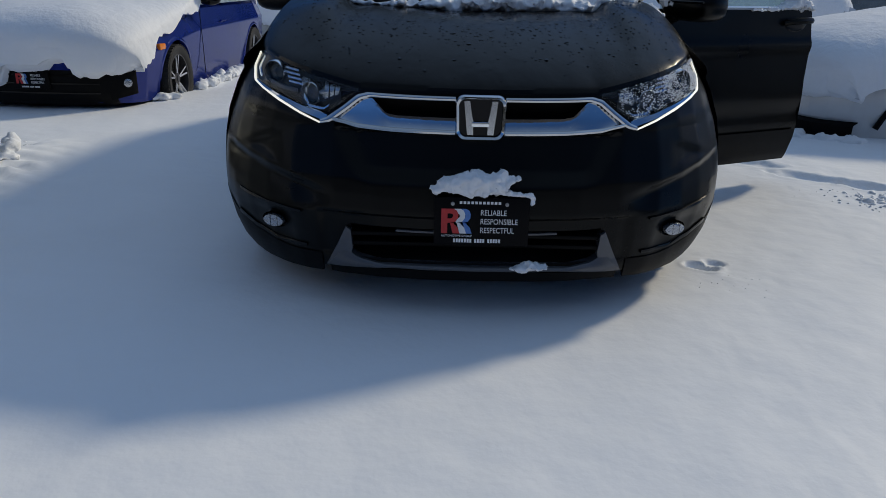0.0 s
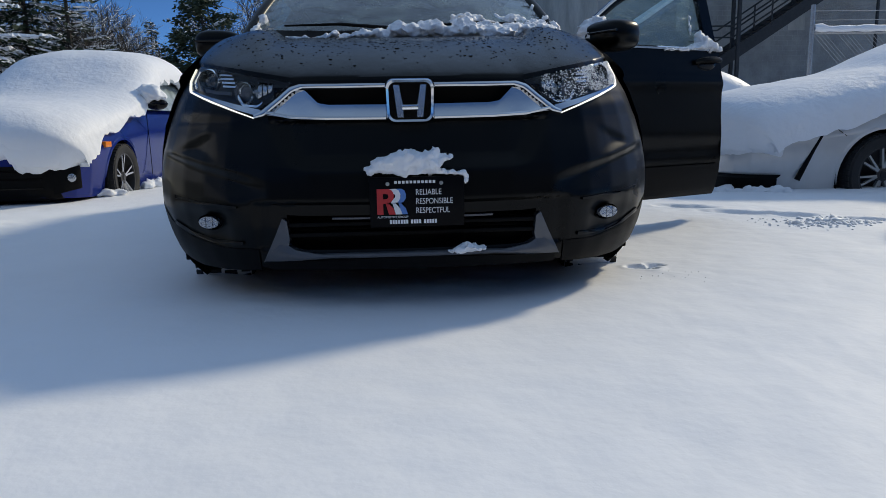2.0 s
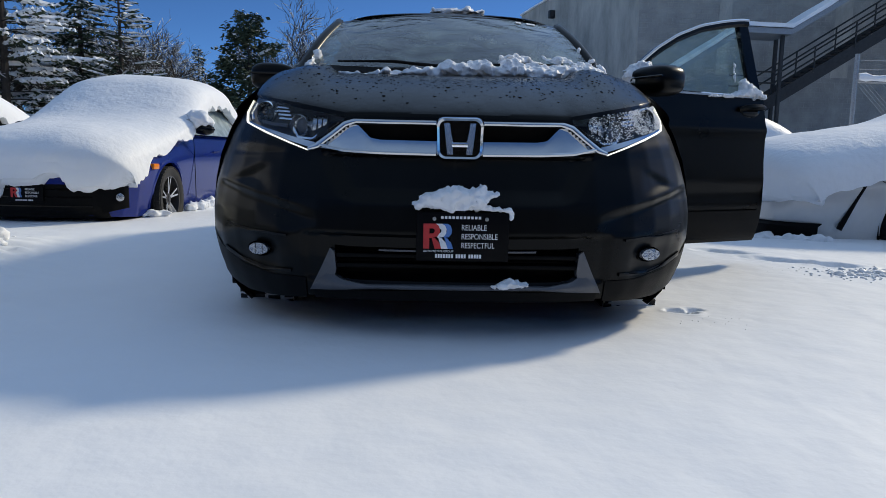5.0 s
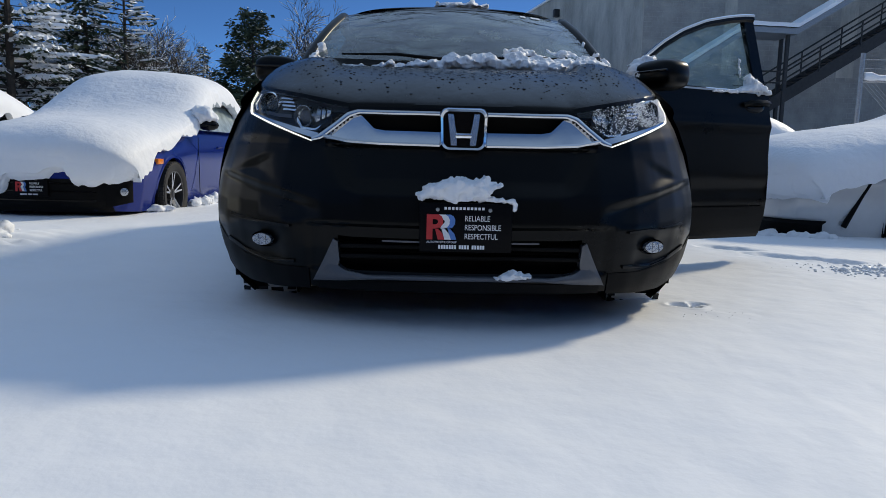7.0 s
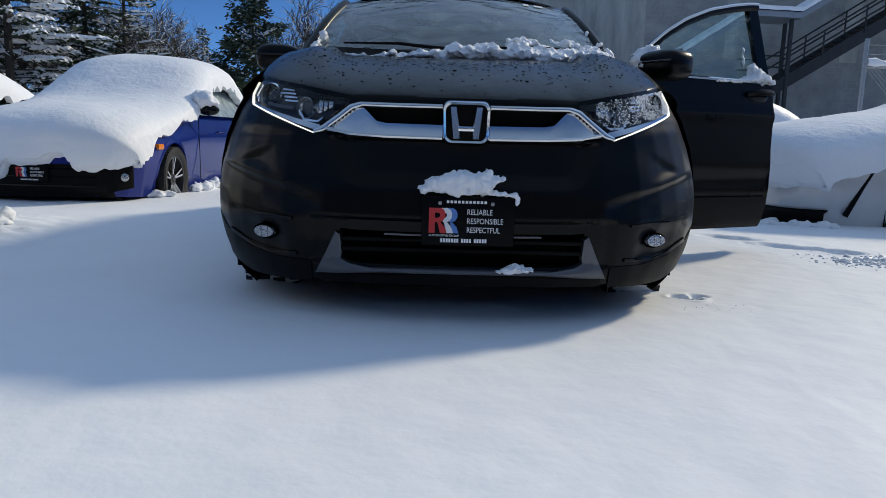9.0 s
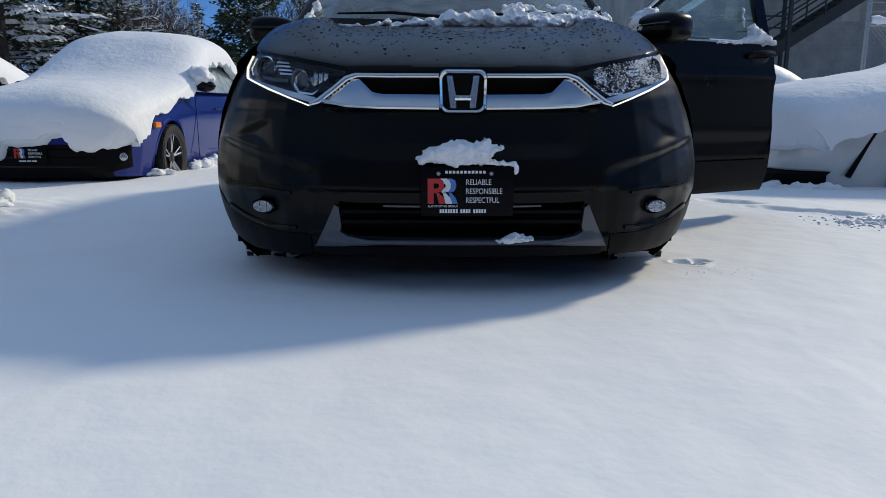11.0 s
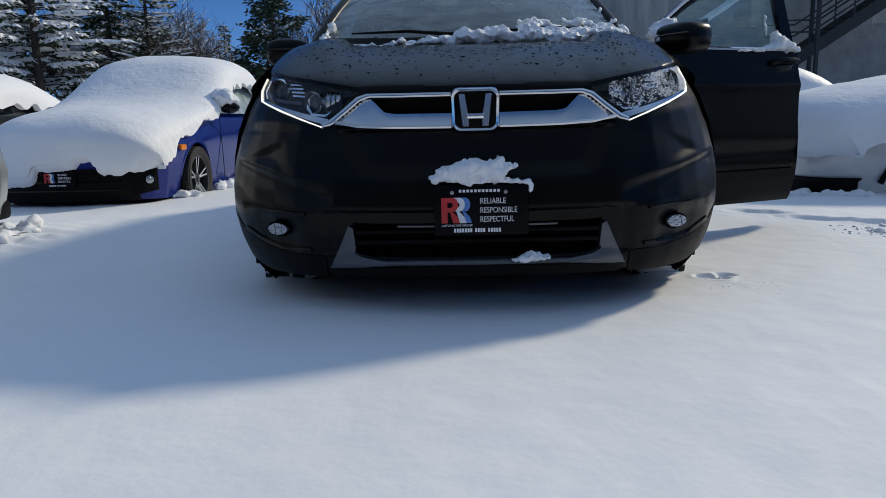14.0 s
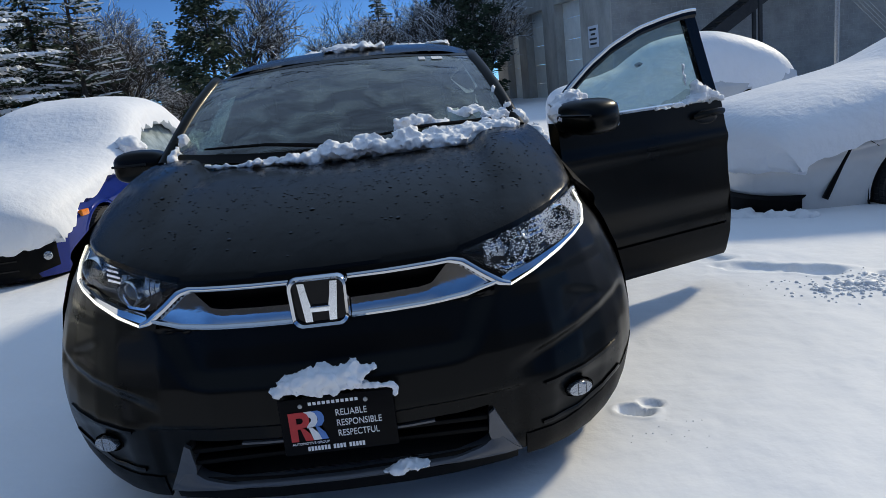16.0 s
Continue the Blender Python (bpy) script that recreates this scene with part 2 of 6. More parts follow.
def grid(fn, us, vs, skip=None, bm=None):
    """A sheet of fn(u, v); skip(i, j) leaves a face out."""
    bm = bm or bmesh.new()
    g = [[bm.verts.new(fn(u, v)) for v in vs] for u in us]
    for i in range(len(us) - 1):
        for j in range(len(vs) - 1):
            if skip and skip(i, j):
                continue
            bm.faces.new((g[i][j], g[i + 1][j], g[i + 1][j + 1], g[i][j + 1]))
    if skip:
        for v in [v for r in g for v in r if not v.link_faces]:
            bm.verts.remove(v)
    return bm


def sample(pts, n):
    p = np.array(pts, float)
    s = np.concatenate([[0], np.cumsum(np.linalg.norm(np.diff(p, axis=0), axis=1))])
    q = np.linspace(0, s[-1], n)
    return np.stack([np.interp(q, s, p[:, k]) for k in range(p.shape[1])], 1)


def revolve(bm, profile, sides, m=None, caps=(0, -1)):
    """Turns (radius, height) points round the x axis; m places the result."""
    rings = []
    for r, h in profile:
        rings.append([bm.verts.new(Vector((h, r * math.cos(2 * math.pi * k / sides), r * math.sin(2 * math.pi * k / sides)))) for k in range(sides)])
    for a, b in zip(rings, rings[1:]):
        for k in range(sides):
            bm.faces.new((a[k], a[(k + 1) % sides], b[(k + 1) % sides], b[k]))
    for c in caps:
        bm.faces.new(rings[c])
    if m is not None:
        for ring in rings:
            for v in ring:
                v.co = m @ v.co


def smoothstep(x, a, b):
    t = min(1.0, max(0.0, (x - a) / (b - a)))
    return t * t * (3 - 2 * t)


def lathe_ellipsoid(bm, centre, dims, rough=0.0, seed=0.0, level=3, freq=3.0):
    """A lump: a ball of the given half sizes with an uneven skin."""
    r = bmesh.ops.create_icosphere(bm, subdivisions=level, radius=1.0)
    for v in r["verts"]:
        n = noise.noise(v.co * freq + Vector((seed, seed * 1.7, -seed))) + 0.5 * noise.noise(v.co * freq * 2.3 + Vector((seed * 3, 0, seed)))
        k = 1 + rough * n
        v.co = Vector(centre) + Vector((v.co.x * dims[0] * k, v.co.y * dims[1] * k, v.co.z * dims[2] * k))
    return r["verts"]


def snow_heap(name, lumps, parent=None, voxel=0.012, mat=None, label="", seed=0):
    """Snow lumps melted into one uneven clump. lumps: (x, y, z, half sizes)."""
    bm = bmesh.new()
    for i, (x, y, z, a, b, c) in enumerate(lumps):
        lathe_ellipsoid(bm, (x, y, z), (a, b, c), 0.45, seed + i * 3.7, 2 if a < 0.03 else 3, 1.8)
    me = bpy.data.meshes.new(name)
    for f in bm.faces:
        f.smooth = True
    bm.to_mesh(me)
    bm.free()
    me.materials.append(mat or SNOW_CRUST)
    ob = new(name, me)
    rm = ob.modifiers.new("melt", "REMESH")
    rm.mode, rm.voxel_size, rm.use_smooth_shade = "VOXEL", voxel, True
    tex = bpy.data.textures.new("crumble", "CLOUDS")
    tex.noise_scale, tex.noise_depth = voxel * 3.2, 3
    dp = ob.modifiers.new("crumble", "DISPLACE")
    dp.texture, dp.strength, dp.mid_level = tex, voxel * 3.6, 0.5
    broad = bpy.data.textures.new("lump", "CLOUDS")
    broad.noise_scale, broad.noise_depth, broad.noise_type = voxel * 9, 2, "HARD_NOISE"
    dq = ob.modifiers.new("lump", "DISPLACE")
    dq.texture, dq.strength, dq.mid_level = broad, voxel * 3.2, 0.4
    if parent:
        ob.parent = parent
    return ob


# ---- the black SUV ----
Z_W = (0.25, 0.30, 0.37, 0.45, 0.55, 0.65, 0.75, 0.85, 0.95, 1.02, 1.08)
X_W = (0.830, 0.882, 0.925, 0.952, 0.972, 0.974, 0.964, 0.942, 0.902, 0.862, 0.826)
Z_Y = (0.25, 0.30, 0.36, 0.42, 0.50, 0.60, 0.70, 0.80, 0.86, 0.92, 0.98, 1.10)
Y_Y = (0.03, -0.02, -0.045, -0.062, -0.070, -0.072, -0.058, -0.030, -0.012, -0.004, 0.004, 0.03)
S_N = (0.0, 0.2, 0.35, 0.5, 0.65, 0.75, 0.84, 0.91, 0.96, 0.99, 1.0)
S_Y = (0.0, 0.009, 0.029, 0.066, 0.125, 0.188, 0.265, 0.345, 0.425, 0.500, 0.570)


def half_width(z):
    return float(np.interp(z, Z_W, X_W))


def front_y(x, z):
    """Depth of the nose at a place of its front view."""
    s = min(1.0, abs(x) / half_width(z))
    y = float(np.interp(z, Z_Y, Y_Y)) + float(np.interp(s, S_N, S_Y))
    # corner sculpture: an undercut crease that climbs outwards, a flat above it and the ridge over the fog lamp
    ax = abs(x)
    side = smoothstep(ax, 0.47, 0.62) * (1 - smoothstep(ax, 0.88, 0.945))
    crease = 0.672 + (ax - 0.52) * 0.24
    under = 1 - smoothstep(z, crease - 0.040, crease)
    back = min(1.0, max(0.0, (z - 0.580) / (crease - 0.580)))
    y += side * 0.032 * under * back
    hollow = smoothstep(ax, 0.66, 0.74) * (1 - smoothstep(ax, 0.87, 0.93))
    upper_line = 0.835 - (ax - 0.69) * 0.42
    y += hollow * 0.014 * smoothstep(z, crease - 0.01, crease + 0.04) * (1 - smoothstep(z, upper_line - 0.035, upper_line))
    y -= smoothstep(ax, 0.44, 0.62) * (1 - smoothstep(ax, 0.84, 0.93)) * 0.008 * math.exp(-((z - 0.872 - 0.10 * (ax - 0.5)) / 0.035) ** 2)
    edge = 0.50 - 0.55 * (0.855 - z)
    y += 0.022 * (1 - smoothstep(abs(x), edge - 0.09, edge)) * smoothstep(z, 0.685, 0.745) * (1 - smoothstep(z, 0.848, 0.858))
    y += 0.014 * (1 - smoothstep(abs(x), 0.515, 0.545)) * smoothstep(z, 0.40, 0.44) * (1 - smoothstep(z, 0.578, 0.590))
    y += 0.02 * math.exp(-((z - 0.50) / 0.06) ** 4) * math.exp(-((abs(x) - 0.73) / 0.11) ** 4)
    return y


def nose_top(x):
    return float(np.interp(abs(x), (0, 0.38, 0.52, 0.66, 0.80, 0.9), (0.988, 0.988, 1.016, 1.045, 1.076, 1.09)))


def strip(top, bot, n=24, m=4, off=0.004, thick=0.02, flip=1, bulge=0.0, bm=None, tilt=0.0):
    """A solid piece laid on the nose between two lines of its front view."""
    bm = bm or bmesh.new()
    a, b = sample(top, n), sample(bot, n)
    front, back = [], []
    for i in range(n):
        fr, bk = [], []
        for j in range(m):
            k = j / (m - 1)
            x, z = a[i] * (1 - k) + b[i] * k
            y = front_y(x, z) - off - bulge * 4 * k * (1 - k) + tilt * (1 - k)
            fr.append(bm.verts.new((x * flip, y, z)))
            bk.append(bm.verts.new((x * flip, y + thick, z)))
        front.append(fr)
        back.append(bk)
    for g in (front, back):
        for i in range(n - 1):
            for j in range(m - 1):
                bm.faces.new((g[i][j], g[i + 1][j], g[i + 1][j + 1], g[i][j + 1]))
    for i in range(n - 1):
        for j in (0, m - 1):
            bm.faces.new((front[i][j], front[i + 1][j], back[i + 1][j], back[i][j]))
    for j in range(m - 1):
        for i in (0, n - 1):
            bm.faces.new((front[i][j], front[i][j + 1], back[i][j + 1], back[i][j]))
    return bm


suv = thing("suv", pose(0, 0, 0), "black compact SUV with chrome grille and open driver door", "car")


def nose(s, r):
    foot = 0.345
    z = foot + r * (nose_top(abs(s) * 0.9) - foot)
    x = s * half_width(z)
    z = foot + r * (nose_top(x) - foot)
    x = s * half_width(z)
    y = front_y(x, z)
    if r < 0.04:
        y += 0.05
    return Vector((x, y, z))


NS, NR = np.linspace(-1, 1, 161), np.linspace(0, 1, 111)


def nose_holes(i, j):
    p = nose((NS[i] + NS[i + 1]) / 2, (NR[j] + NR[j + 1]) / 2)
    low = abs(p.x) < 0.425 and 0.425 < p.z < 0.545
    x = abs(p.x)
    gap = 0.864 < p.z < 0.960 and x < 0.48 - max(0, p.z - 0.885) * 1.45
    lamp = False
    if 0.40 < x < 0.812:
        top_z = float(np.interp(x, (0.385, 0.52, 0.66, 0.80), (0.985, 1.010, 1.040, 1.072)))
        low_z = float(np.interp(x, (0.392, 0.440, 0.515, 0.65, 0.79, 0.815), (0.975, 0.940, 0.893, 0.925, 0.966, 0.985)))
        lamp = low_z < p.z < top_z + 0.01
    return low or gap or lamp


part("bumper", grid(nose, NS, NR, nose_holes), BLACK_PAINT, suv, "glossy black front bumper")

# dark backing behind the openings, with slats
bm = bmesh.new()
box(bm, (-0.46, 0.10, 0.36), (0.46, 0.14, 0.97))
part("radiator_support", bm, BLACK_PLASTIC, suv)
for z, half, y in ((0.475, 0.42, 0.0), (0.510, 0.42, 0.0)):
    bm = bmesh.new()
    box(bm, (-half, y - 0.01, z - 0.007), (half, y + 0.06, z + 0.007), 0.003)
    part("grille_slat", bm, BLACK_PLASTIC, suv)
for side in (-1, 1):
    bm = strip([(0.09, 0.537), (0.27, 0.537)], [(0.09, 0.531), (0.27, 0.531)], 12, 3, 0.006, 0.02, side)
    part("intake_trim", bm, SATIN, suv)

# silver skid plate
bm = strip([(-0.445, 0.455), (-0.40, 0.426), (-0.32, 0.414), (-0.2, 0.418), (0, 0.420), (0.2, 0.418), (0.32, 0.414), (0.40, 0.426), (0.445, 0.455)],
           [(-0.515, 0.384), (-0.40, 0.390), (-0.28, 0.401), (0, 0.403), (0.28, 0.401), (0.40, 0.390), (0.515, 0.384)], 60, 5, 0.014, 0.05, bulge=0.006)
for side in (-1, 1):
    strip([(0.440, 0.535), (0.470, 0.47), (0.515, 0.381)], [(0.424, 0.525), (0.418, 0.46), (0.425, 0.435)], 14, 4, 0.014, 0.05, side, 0.003, bm)
part("skid_plate", bm, SATIN, suv, "satin silver skid plate under the bumper")
# black strip drawn where only shade lies under the skid plate
bm = strip([(-0.50, 0.383), (0, 0.401), (0.50, 0.383)], [(-0.50, 0.352), (0, 0.360), (0.50, 0.352)], 50, 4, 0.004, 0.05)
part("skid_shade_strip", bm, BLACK_PLASTIC, suv, "dark strip standing for the shade under the skid plate")

for side in (-1, 1):
    # corner cladding of unpainted plastic, fog lamp and its recess
    bm = strip([(0.53, 0.425), (0.66, 0.425), (0.80, 0.45), (0.90, 0.50), (0.955, 0.56)],
               [(0.53, 0.348), (0.66, 0.338), (0.79, 0.336), (0.88, 0.362), (0.955, 0.50)], 30, 6, 0.005, 0.02, side)
    part("corner_cladding", bm, BLACK_PLASTIC, suv, "matt black corner cladding")
    bm = strip([(0.60, 0.575), (0.74, 0.585), (0.86, 0.600)], [(0.60, 0.567), (0.74, 0.576), (0.86, 0.590)], 20, 3, 0.010, 0.02, side)
    part("crease_trim", bm, GLOSS_BLACK, suv)
    bm = strip([(0.585, 0.452), (0.70, 0.452), (0.80, 0.470), (0.875, 0.505)], [(0.585, 0.440), (0.70, 0.438), (0.80, 0.455), (0.88, 0.490)], 24, 4, 0.007, 0.025, side, 0.001)
    part("fog_lamp_sill", bm, GLOSS_BLACK, suv)
    bm = strip([(0.615, 0.475), (0.66, 0.548), (0.78, 0.572), (0.86, 0.575)], [(0.615, 0.455), (0.70, 0.455), (0.80, 0.470), (0.86, 0.50)], 24, 6, -0.004, 0.02, side)
    bezel = part("fog_lamp_bezel", bm, GLOSS_BLACK, suv, "gloss black fog lamp bezel")
    fy = front_y(0.705, 0.514) - 0.012
    m = pose(0.705 * side, fy, 0.514, 0, 0, 90 + 22 * side)
    bm = bmesh.new()
    sq = Matrix.Diagonal((1, 1.52, 0.80, 1))
    revolve(bm, [(0.001, 0.012), (0.018, 0.010), (0.027, 0.0), (0.028, -0.014), (0.026, -0.02)], 24, m @ sq)
    lamp = part("fog_lamp", bm, FOG, suv, "round clear fog lamp")
    bm = bmesh.new()
    for k in (-0.018, 0.010):
        box(bm, (-0.020, k - 0.0018, -0.019), (-0.008, k + 0.0018, 0.019), 0, m)
    part("lamp_rib", bm, LAMP_BLACK, lamp)
    bm = bmesh.new()
    revolve(bm, [(0.035, -0.004), (0.035, 0.006), (0.030, 0.012), (0.029, -0.004)], 28, m @ sq, ())
    part("lamp_ring", bm, GLOSS_BLACK, lamp)

    # headlight
    top = [(0.385, 0.985), (0.52, 1.010), (0.66, 1.040), (0.80, 1.072)]
    low = [(0.392, 0.975), (0.440, 0.940), (0.515, 0.893), (0.65, 0.925), (0.79, 0.966), (0.818, 0.99)]
    head = part("headlight", strip(top, low, 40, 8, -0.055, 0.02, side), LAMP_BLACK, suv, "swept-back headlight with chrome inside")
    for x, z, r in ((0.708, 1.004, 0.041), (0.560, 0.956, 0.036)):
        bm = bmesh.new()
        m2 = pose(x * side, front_y(x, z) + 0.030, z, 0, 0, 90 + 25 * side)
        revolve(bm, [(r * 0.88, 0.012), (r * 0.93, -0.010), (r, -0.020), (r * 1.07, -0.014), (r * 1.07, 0.02)], 32, m2, ())
        part("lamp_ring", bm, LAMP_CHROME, head)
        bm = bmesh.new()
        revolve(bm, [(r * 0.02, -0.012), (r * 0.4, -0.010), (r * 0.65, -0.002), (r * 0.8, 0.008), (r * 0.8, 0.02)], 28, m2)
        part("projector", bm, DARK_GLASS if x > 0.6 else SATIN, head)
    for k in range(4):
        z = 0.975 + 0.014 * k
        bm = strip([(0.600 + 0.006 * k, z + 0.006), (0.655 + 0.006 * k, z + 0.012)], [(0.600 + 0.006 * k, z), (0.655 + 0.006 * k, z + 0.005)], 6, 3, -0.030, 0.02, side)
        part("lamp_fin", bm, LAMP_CHROME, head)
    bm = strip([(0.50, 0.925), (0.52, 0.912), (0.57, 0.918), (0.60, 0.965)], [(0.505, 0.917), (0.522, 0.905), (0.576, 0.911), (0.607, 0.965)], 16, 3, -0.025, 0.02, side)
    part("inner_trim", bm, LAMP_CHROME, head)
    # faceted reflector bowl beside the projector, and the small one behind the inner corner
    for q in range(6):
        x0 = 0.532 + 0.0125 * q
        bm = strip([(x0, 0.990 + 0.002 * q), (x0 + 0.011, 0.992 + 0.002 * q)], [(x0, 0.934 + 0.003 * q), (x0 + 0.011, 0.935 + 0.003 * q)], 4, 6, -0.042 - 0.006 * (q % 2), 0.01, side, 0.012)
        part("reflector", bm, REFLECTOR, head)
    for q in range(3):
        x0 = 0.462 + 0.020 * q
        bm = strip([(x0, 0.984 + 0.003 * q), (x0 + 0.017, 0.988 + 0.003 * q)], [(x0 + 0.006, 0.958 - 0.008 * q), (x0 + 0.019, 0.952 - 0.008 * q)], 4, 5, -0.036 - 0.005 * q, 0.01, side, 0.008)
        part("corner_reflector", bm, REFLECTOR, head)
    bm = strip([(0.780, 1.050), (0.800, 1.012), (0.782, 0.980)], [(0.768, 1.046), (0.786, 1.012), (0.772, 0.985)], 16, 3, -0.020, 0.01, side)
    part("side_reflector", bm, LAMP_CHROME, head)
    bm = strip([(0.62, 0.962), (0.68, 0.968), (0.76, 0.985)], [(0.62, 0.950), (0.68, 0.956), (0.765, 0.974)], 16, 3, -0.028, 0.01, side)
    part("lower_trim", bm, SATIN, head)
    lens = part("lens", strip(top, low, 40, 8, -0.004, 0.004, side, 0.006), LENS, head, "clear headlight lens")
    bm = strip([(0.801, 1.060), (0.820, 1.012), (0.803, 0.969), (0.70, 0.928), (0.528, 0.867)],
               [(0.795, 1.058), (0.812, 1.012), (0.797, 0.973), (0.70, 0.9345), (0.528, 0.871)], 40, 3, 0.008, 0.02, side)
    part("running_light", bm, DRL, head, "lit white running light strip")
    bm = strip([(0.503, 0.896), (0.60, 0.919), (0.70, 0.946), (0.792, 0.976)], [(0.512, 0.876), (0.60, 0.901), (0.70, 0.936), (0.800, 0.968)], 30, 3, 0.006, 0.02, side)
    part("lamp_garnish", bm, CHROME, head)

    # chrome bar that runs from the badge to the headlight, and the wing below it
    bm = strip([(0.080, 0.975), (0.25, 0.976), (0.365, 0.978), (0.400, 0.968), (0.445, 0.932), (0.505, 0.890), (0.528, 0.880)],
               [(0.080, 0.962), (0.25, 0.962), (0.356, 0.964), (0.390, 0.953), (0.437, 0.916), (0.492, 0.876), (0.528, 0.868)], 60, 5, 0.012, 0.03, side, 0.003)
    part("grille_bar", bm, CHROME, suv, "chrome grille bar")
    bm = strip([(0.080, 0.906), (0.27, 0.908), (0.305, 0.914), (0.350, 0.958), (0.372, 0.966), (0.402, 0.952), (0.448, 0.916), (0.500, 0.882)],
               [(0.080, 0.858), (0.28, 0.860), (0.36, 0.864), (0.41, 0.868), (0.45, 0.874), (0.500, 0.880)], 60, 8, 0.006, 0.02, side, -0.002, None, 0.008)
    part("grille_wing", bm, CHROME, suv, "broad chrome grille wing")
    bm = strip([(0.080, 0.869), (0.28, 0.871), (0.40, 0.877), (0.486, 0.893)], [(0.080, 0.857), (0.28, 0.859), (0.40, 0.865), (0.486, 0.884)], 40, 3, 0.014, 0.02, side, 0.003)
    part("grille_edge", bm, CHROME, suv)

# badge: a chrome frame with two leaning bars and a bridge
def rounded_ring(w, h, r, n=8):
    pts = []
    for cx, cz, a0 in ((w - r, h - r, 0), (-w + r, h - r, 90), (-w + r, -h + r, 180), (w - r, -h + r, 270)):
        for k in range(n + 1):
            a = radians(a0 + 90 * k / n)
            pts.append((cx + r * math.cos(a), cz + r * math.sin(a)))
    return pts


bm = bmesh.new()
cz, cy = 0.915, -0.035
loops = []
for w, h, r, y in ((0.079, 0.068, 0.026, 0.03), (0.083, 0.072, 0.03, 0.0), (0.078, 0.067, 0.027, -0.012), (0.070, 0.060, 0.023, -0.006), (0.068, 0.058, 0.022, 0.012)):
    loops.append([bm.verts.new((x * (1 - 0.06 * (z < 0) * abs(z) / 0.07), cy + y, cz + z)) for x, z in rounded_ring(w, h, r)])
for a, b in zip(loops, loops[1:]):
    for k in range(len(a)):
        bm.faces.new((a[k], a[(k + 1) % len(a)], b[(k + 1) % len(a)], b[k]))
badge = part("badge", bm, CHROME, suv, "chrome framed badge")
bm = bmesh.new()
bm.faces.new([bm.verts.new((x, cy + 0.008, cz + z)) for x, z in rounded_ring(0.071, 0.061, 0.023)])
part("badge_back", bm, GLOSS_BLACK, badge)
bm = bmesh.new()
for sx in (-1, 1):
    quad = [(0.054, 0.052), (0.035, 0.052), (0.030, 0.018), (0.0235, -0.012), (0.0225, -0.053), (0.042, -0.053)]
    fr = [bm.verts.new((sx * x, cy - 0.006 + 0.09 * (z + 0.05), cz + z)) for x, z in quad]
    bk = [bm.verts.new((sx * x, cy + 0.009, cz + z)) for x, z in quad]
    bm.faces.new(fr)
    for k in range(len(fr)):
        bm.faces.new((fr[k], fr[(k + 1) % len(fr)], bk[(k + 1) % len(fr)], bk[k]))
box(bm, (-0.027, cy - 0.0045, cz - 0.028), (0.027, cy + 0.009, cz - 0.012), 0.002)
part("badge_bar", bm, LAMP_CHROME, badge, sharp=30)


# hood
def hood_front(x):
    z = nose_top(x) + 0.003
    return front_y(x, nose_top(x)) + 0.004, z


def cowl(x):
    return 0.86 + 0.36 * x * x, 1.205 + 0.075 * x * x


def hood(s, t):
    x = s * (0.815 - 0.055 * t)
    xf = s * 0.815
    y0, z0 = hood_front(xf)
    y1, z1 = cowl(s * 0.76)
    y = y0 + (y1 - y0) * t
    g = 1 - (1 - t) ** 1.75
    z = z0 + (z1 - z0) * (0.72 * g + 0.28 * t ** 0.5)
    ax = abs(x)
    z += 0.030 * smoothstep(ax, 0.50, 0.575) * (1 - smoothstep(ax, 0.60, 0.79)) * smoothstep(t, 0.10, 0.60)
    z -= 0.009 * math.exp(-((ax - 0.485) / 0.045) ** 2) * smoothstep(t, 0.25, 0.9)
    z += 0.012 * (1 - min(1, abs(s)) ** 2) * math.sin(math.pi * t)
    if t < 0.001:
        z -= 0.012
    return Vector((x, y, z))


part("hood", grid(hood, np.linspace(-1, 1, 91), np.concatenate([[0], np.linspace(0.006, 0.06, 5), np.linspace(0.08, 1, 40)])), HOOD_PAINT, suv, "wet black hood with sheen put into its colour")

# body sides
WHEEL_Y, WHEEL_Z, ARCH = 0.95, 0.345, 0.405
REAR_Y = WHEEL_Y + 2.66


def hood_edge(y):
    t = min(1.0, max(0.0, (y - 0.43) / 0.64))
    return 0.815 - 0.05 * t, 1.078 + 0.150 * (1 - (1 - t) ** 1.5)


def side(y, r):
    z_top = hood_edge(y)[1] if y < 1.15 else 1.228 + 0.02 * smoothstep(y, 1.15, 3.5)
    x_top = hood_edge(y)[0] if y < 1.15 else 0.765 + 0.075 * smoothstep(y, 1.10, 1.35)
    z = 0.25 + r * (z_top - 0.25)
    if z < 1.0:
        x = half_width(z)
    else:
        k = (z - 1.0) / (z_top - 1.0)
        x = half_width(1.0) + 0.02 * math.sin(math.pi * k) * (1 - k) + (x_top - half_width(1.0)) * k ** 1.6
    x += 0.012 * math.exp(-((z - 0.98) / 0.05) ** 2) * smoothstep(y, 0.9, 1.4)
    tail = smoothstep(y, 3.9, 4.55)
    return Vector((x * (1 - 0.22 * tail * tail), y, z))


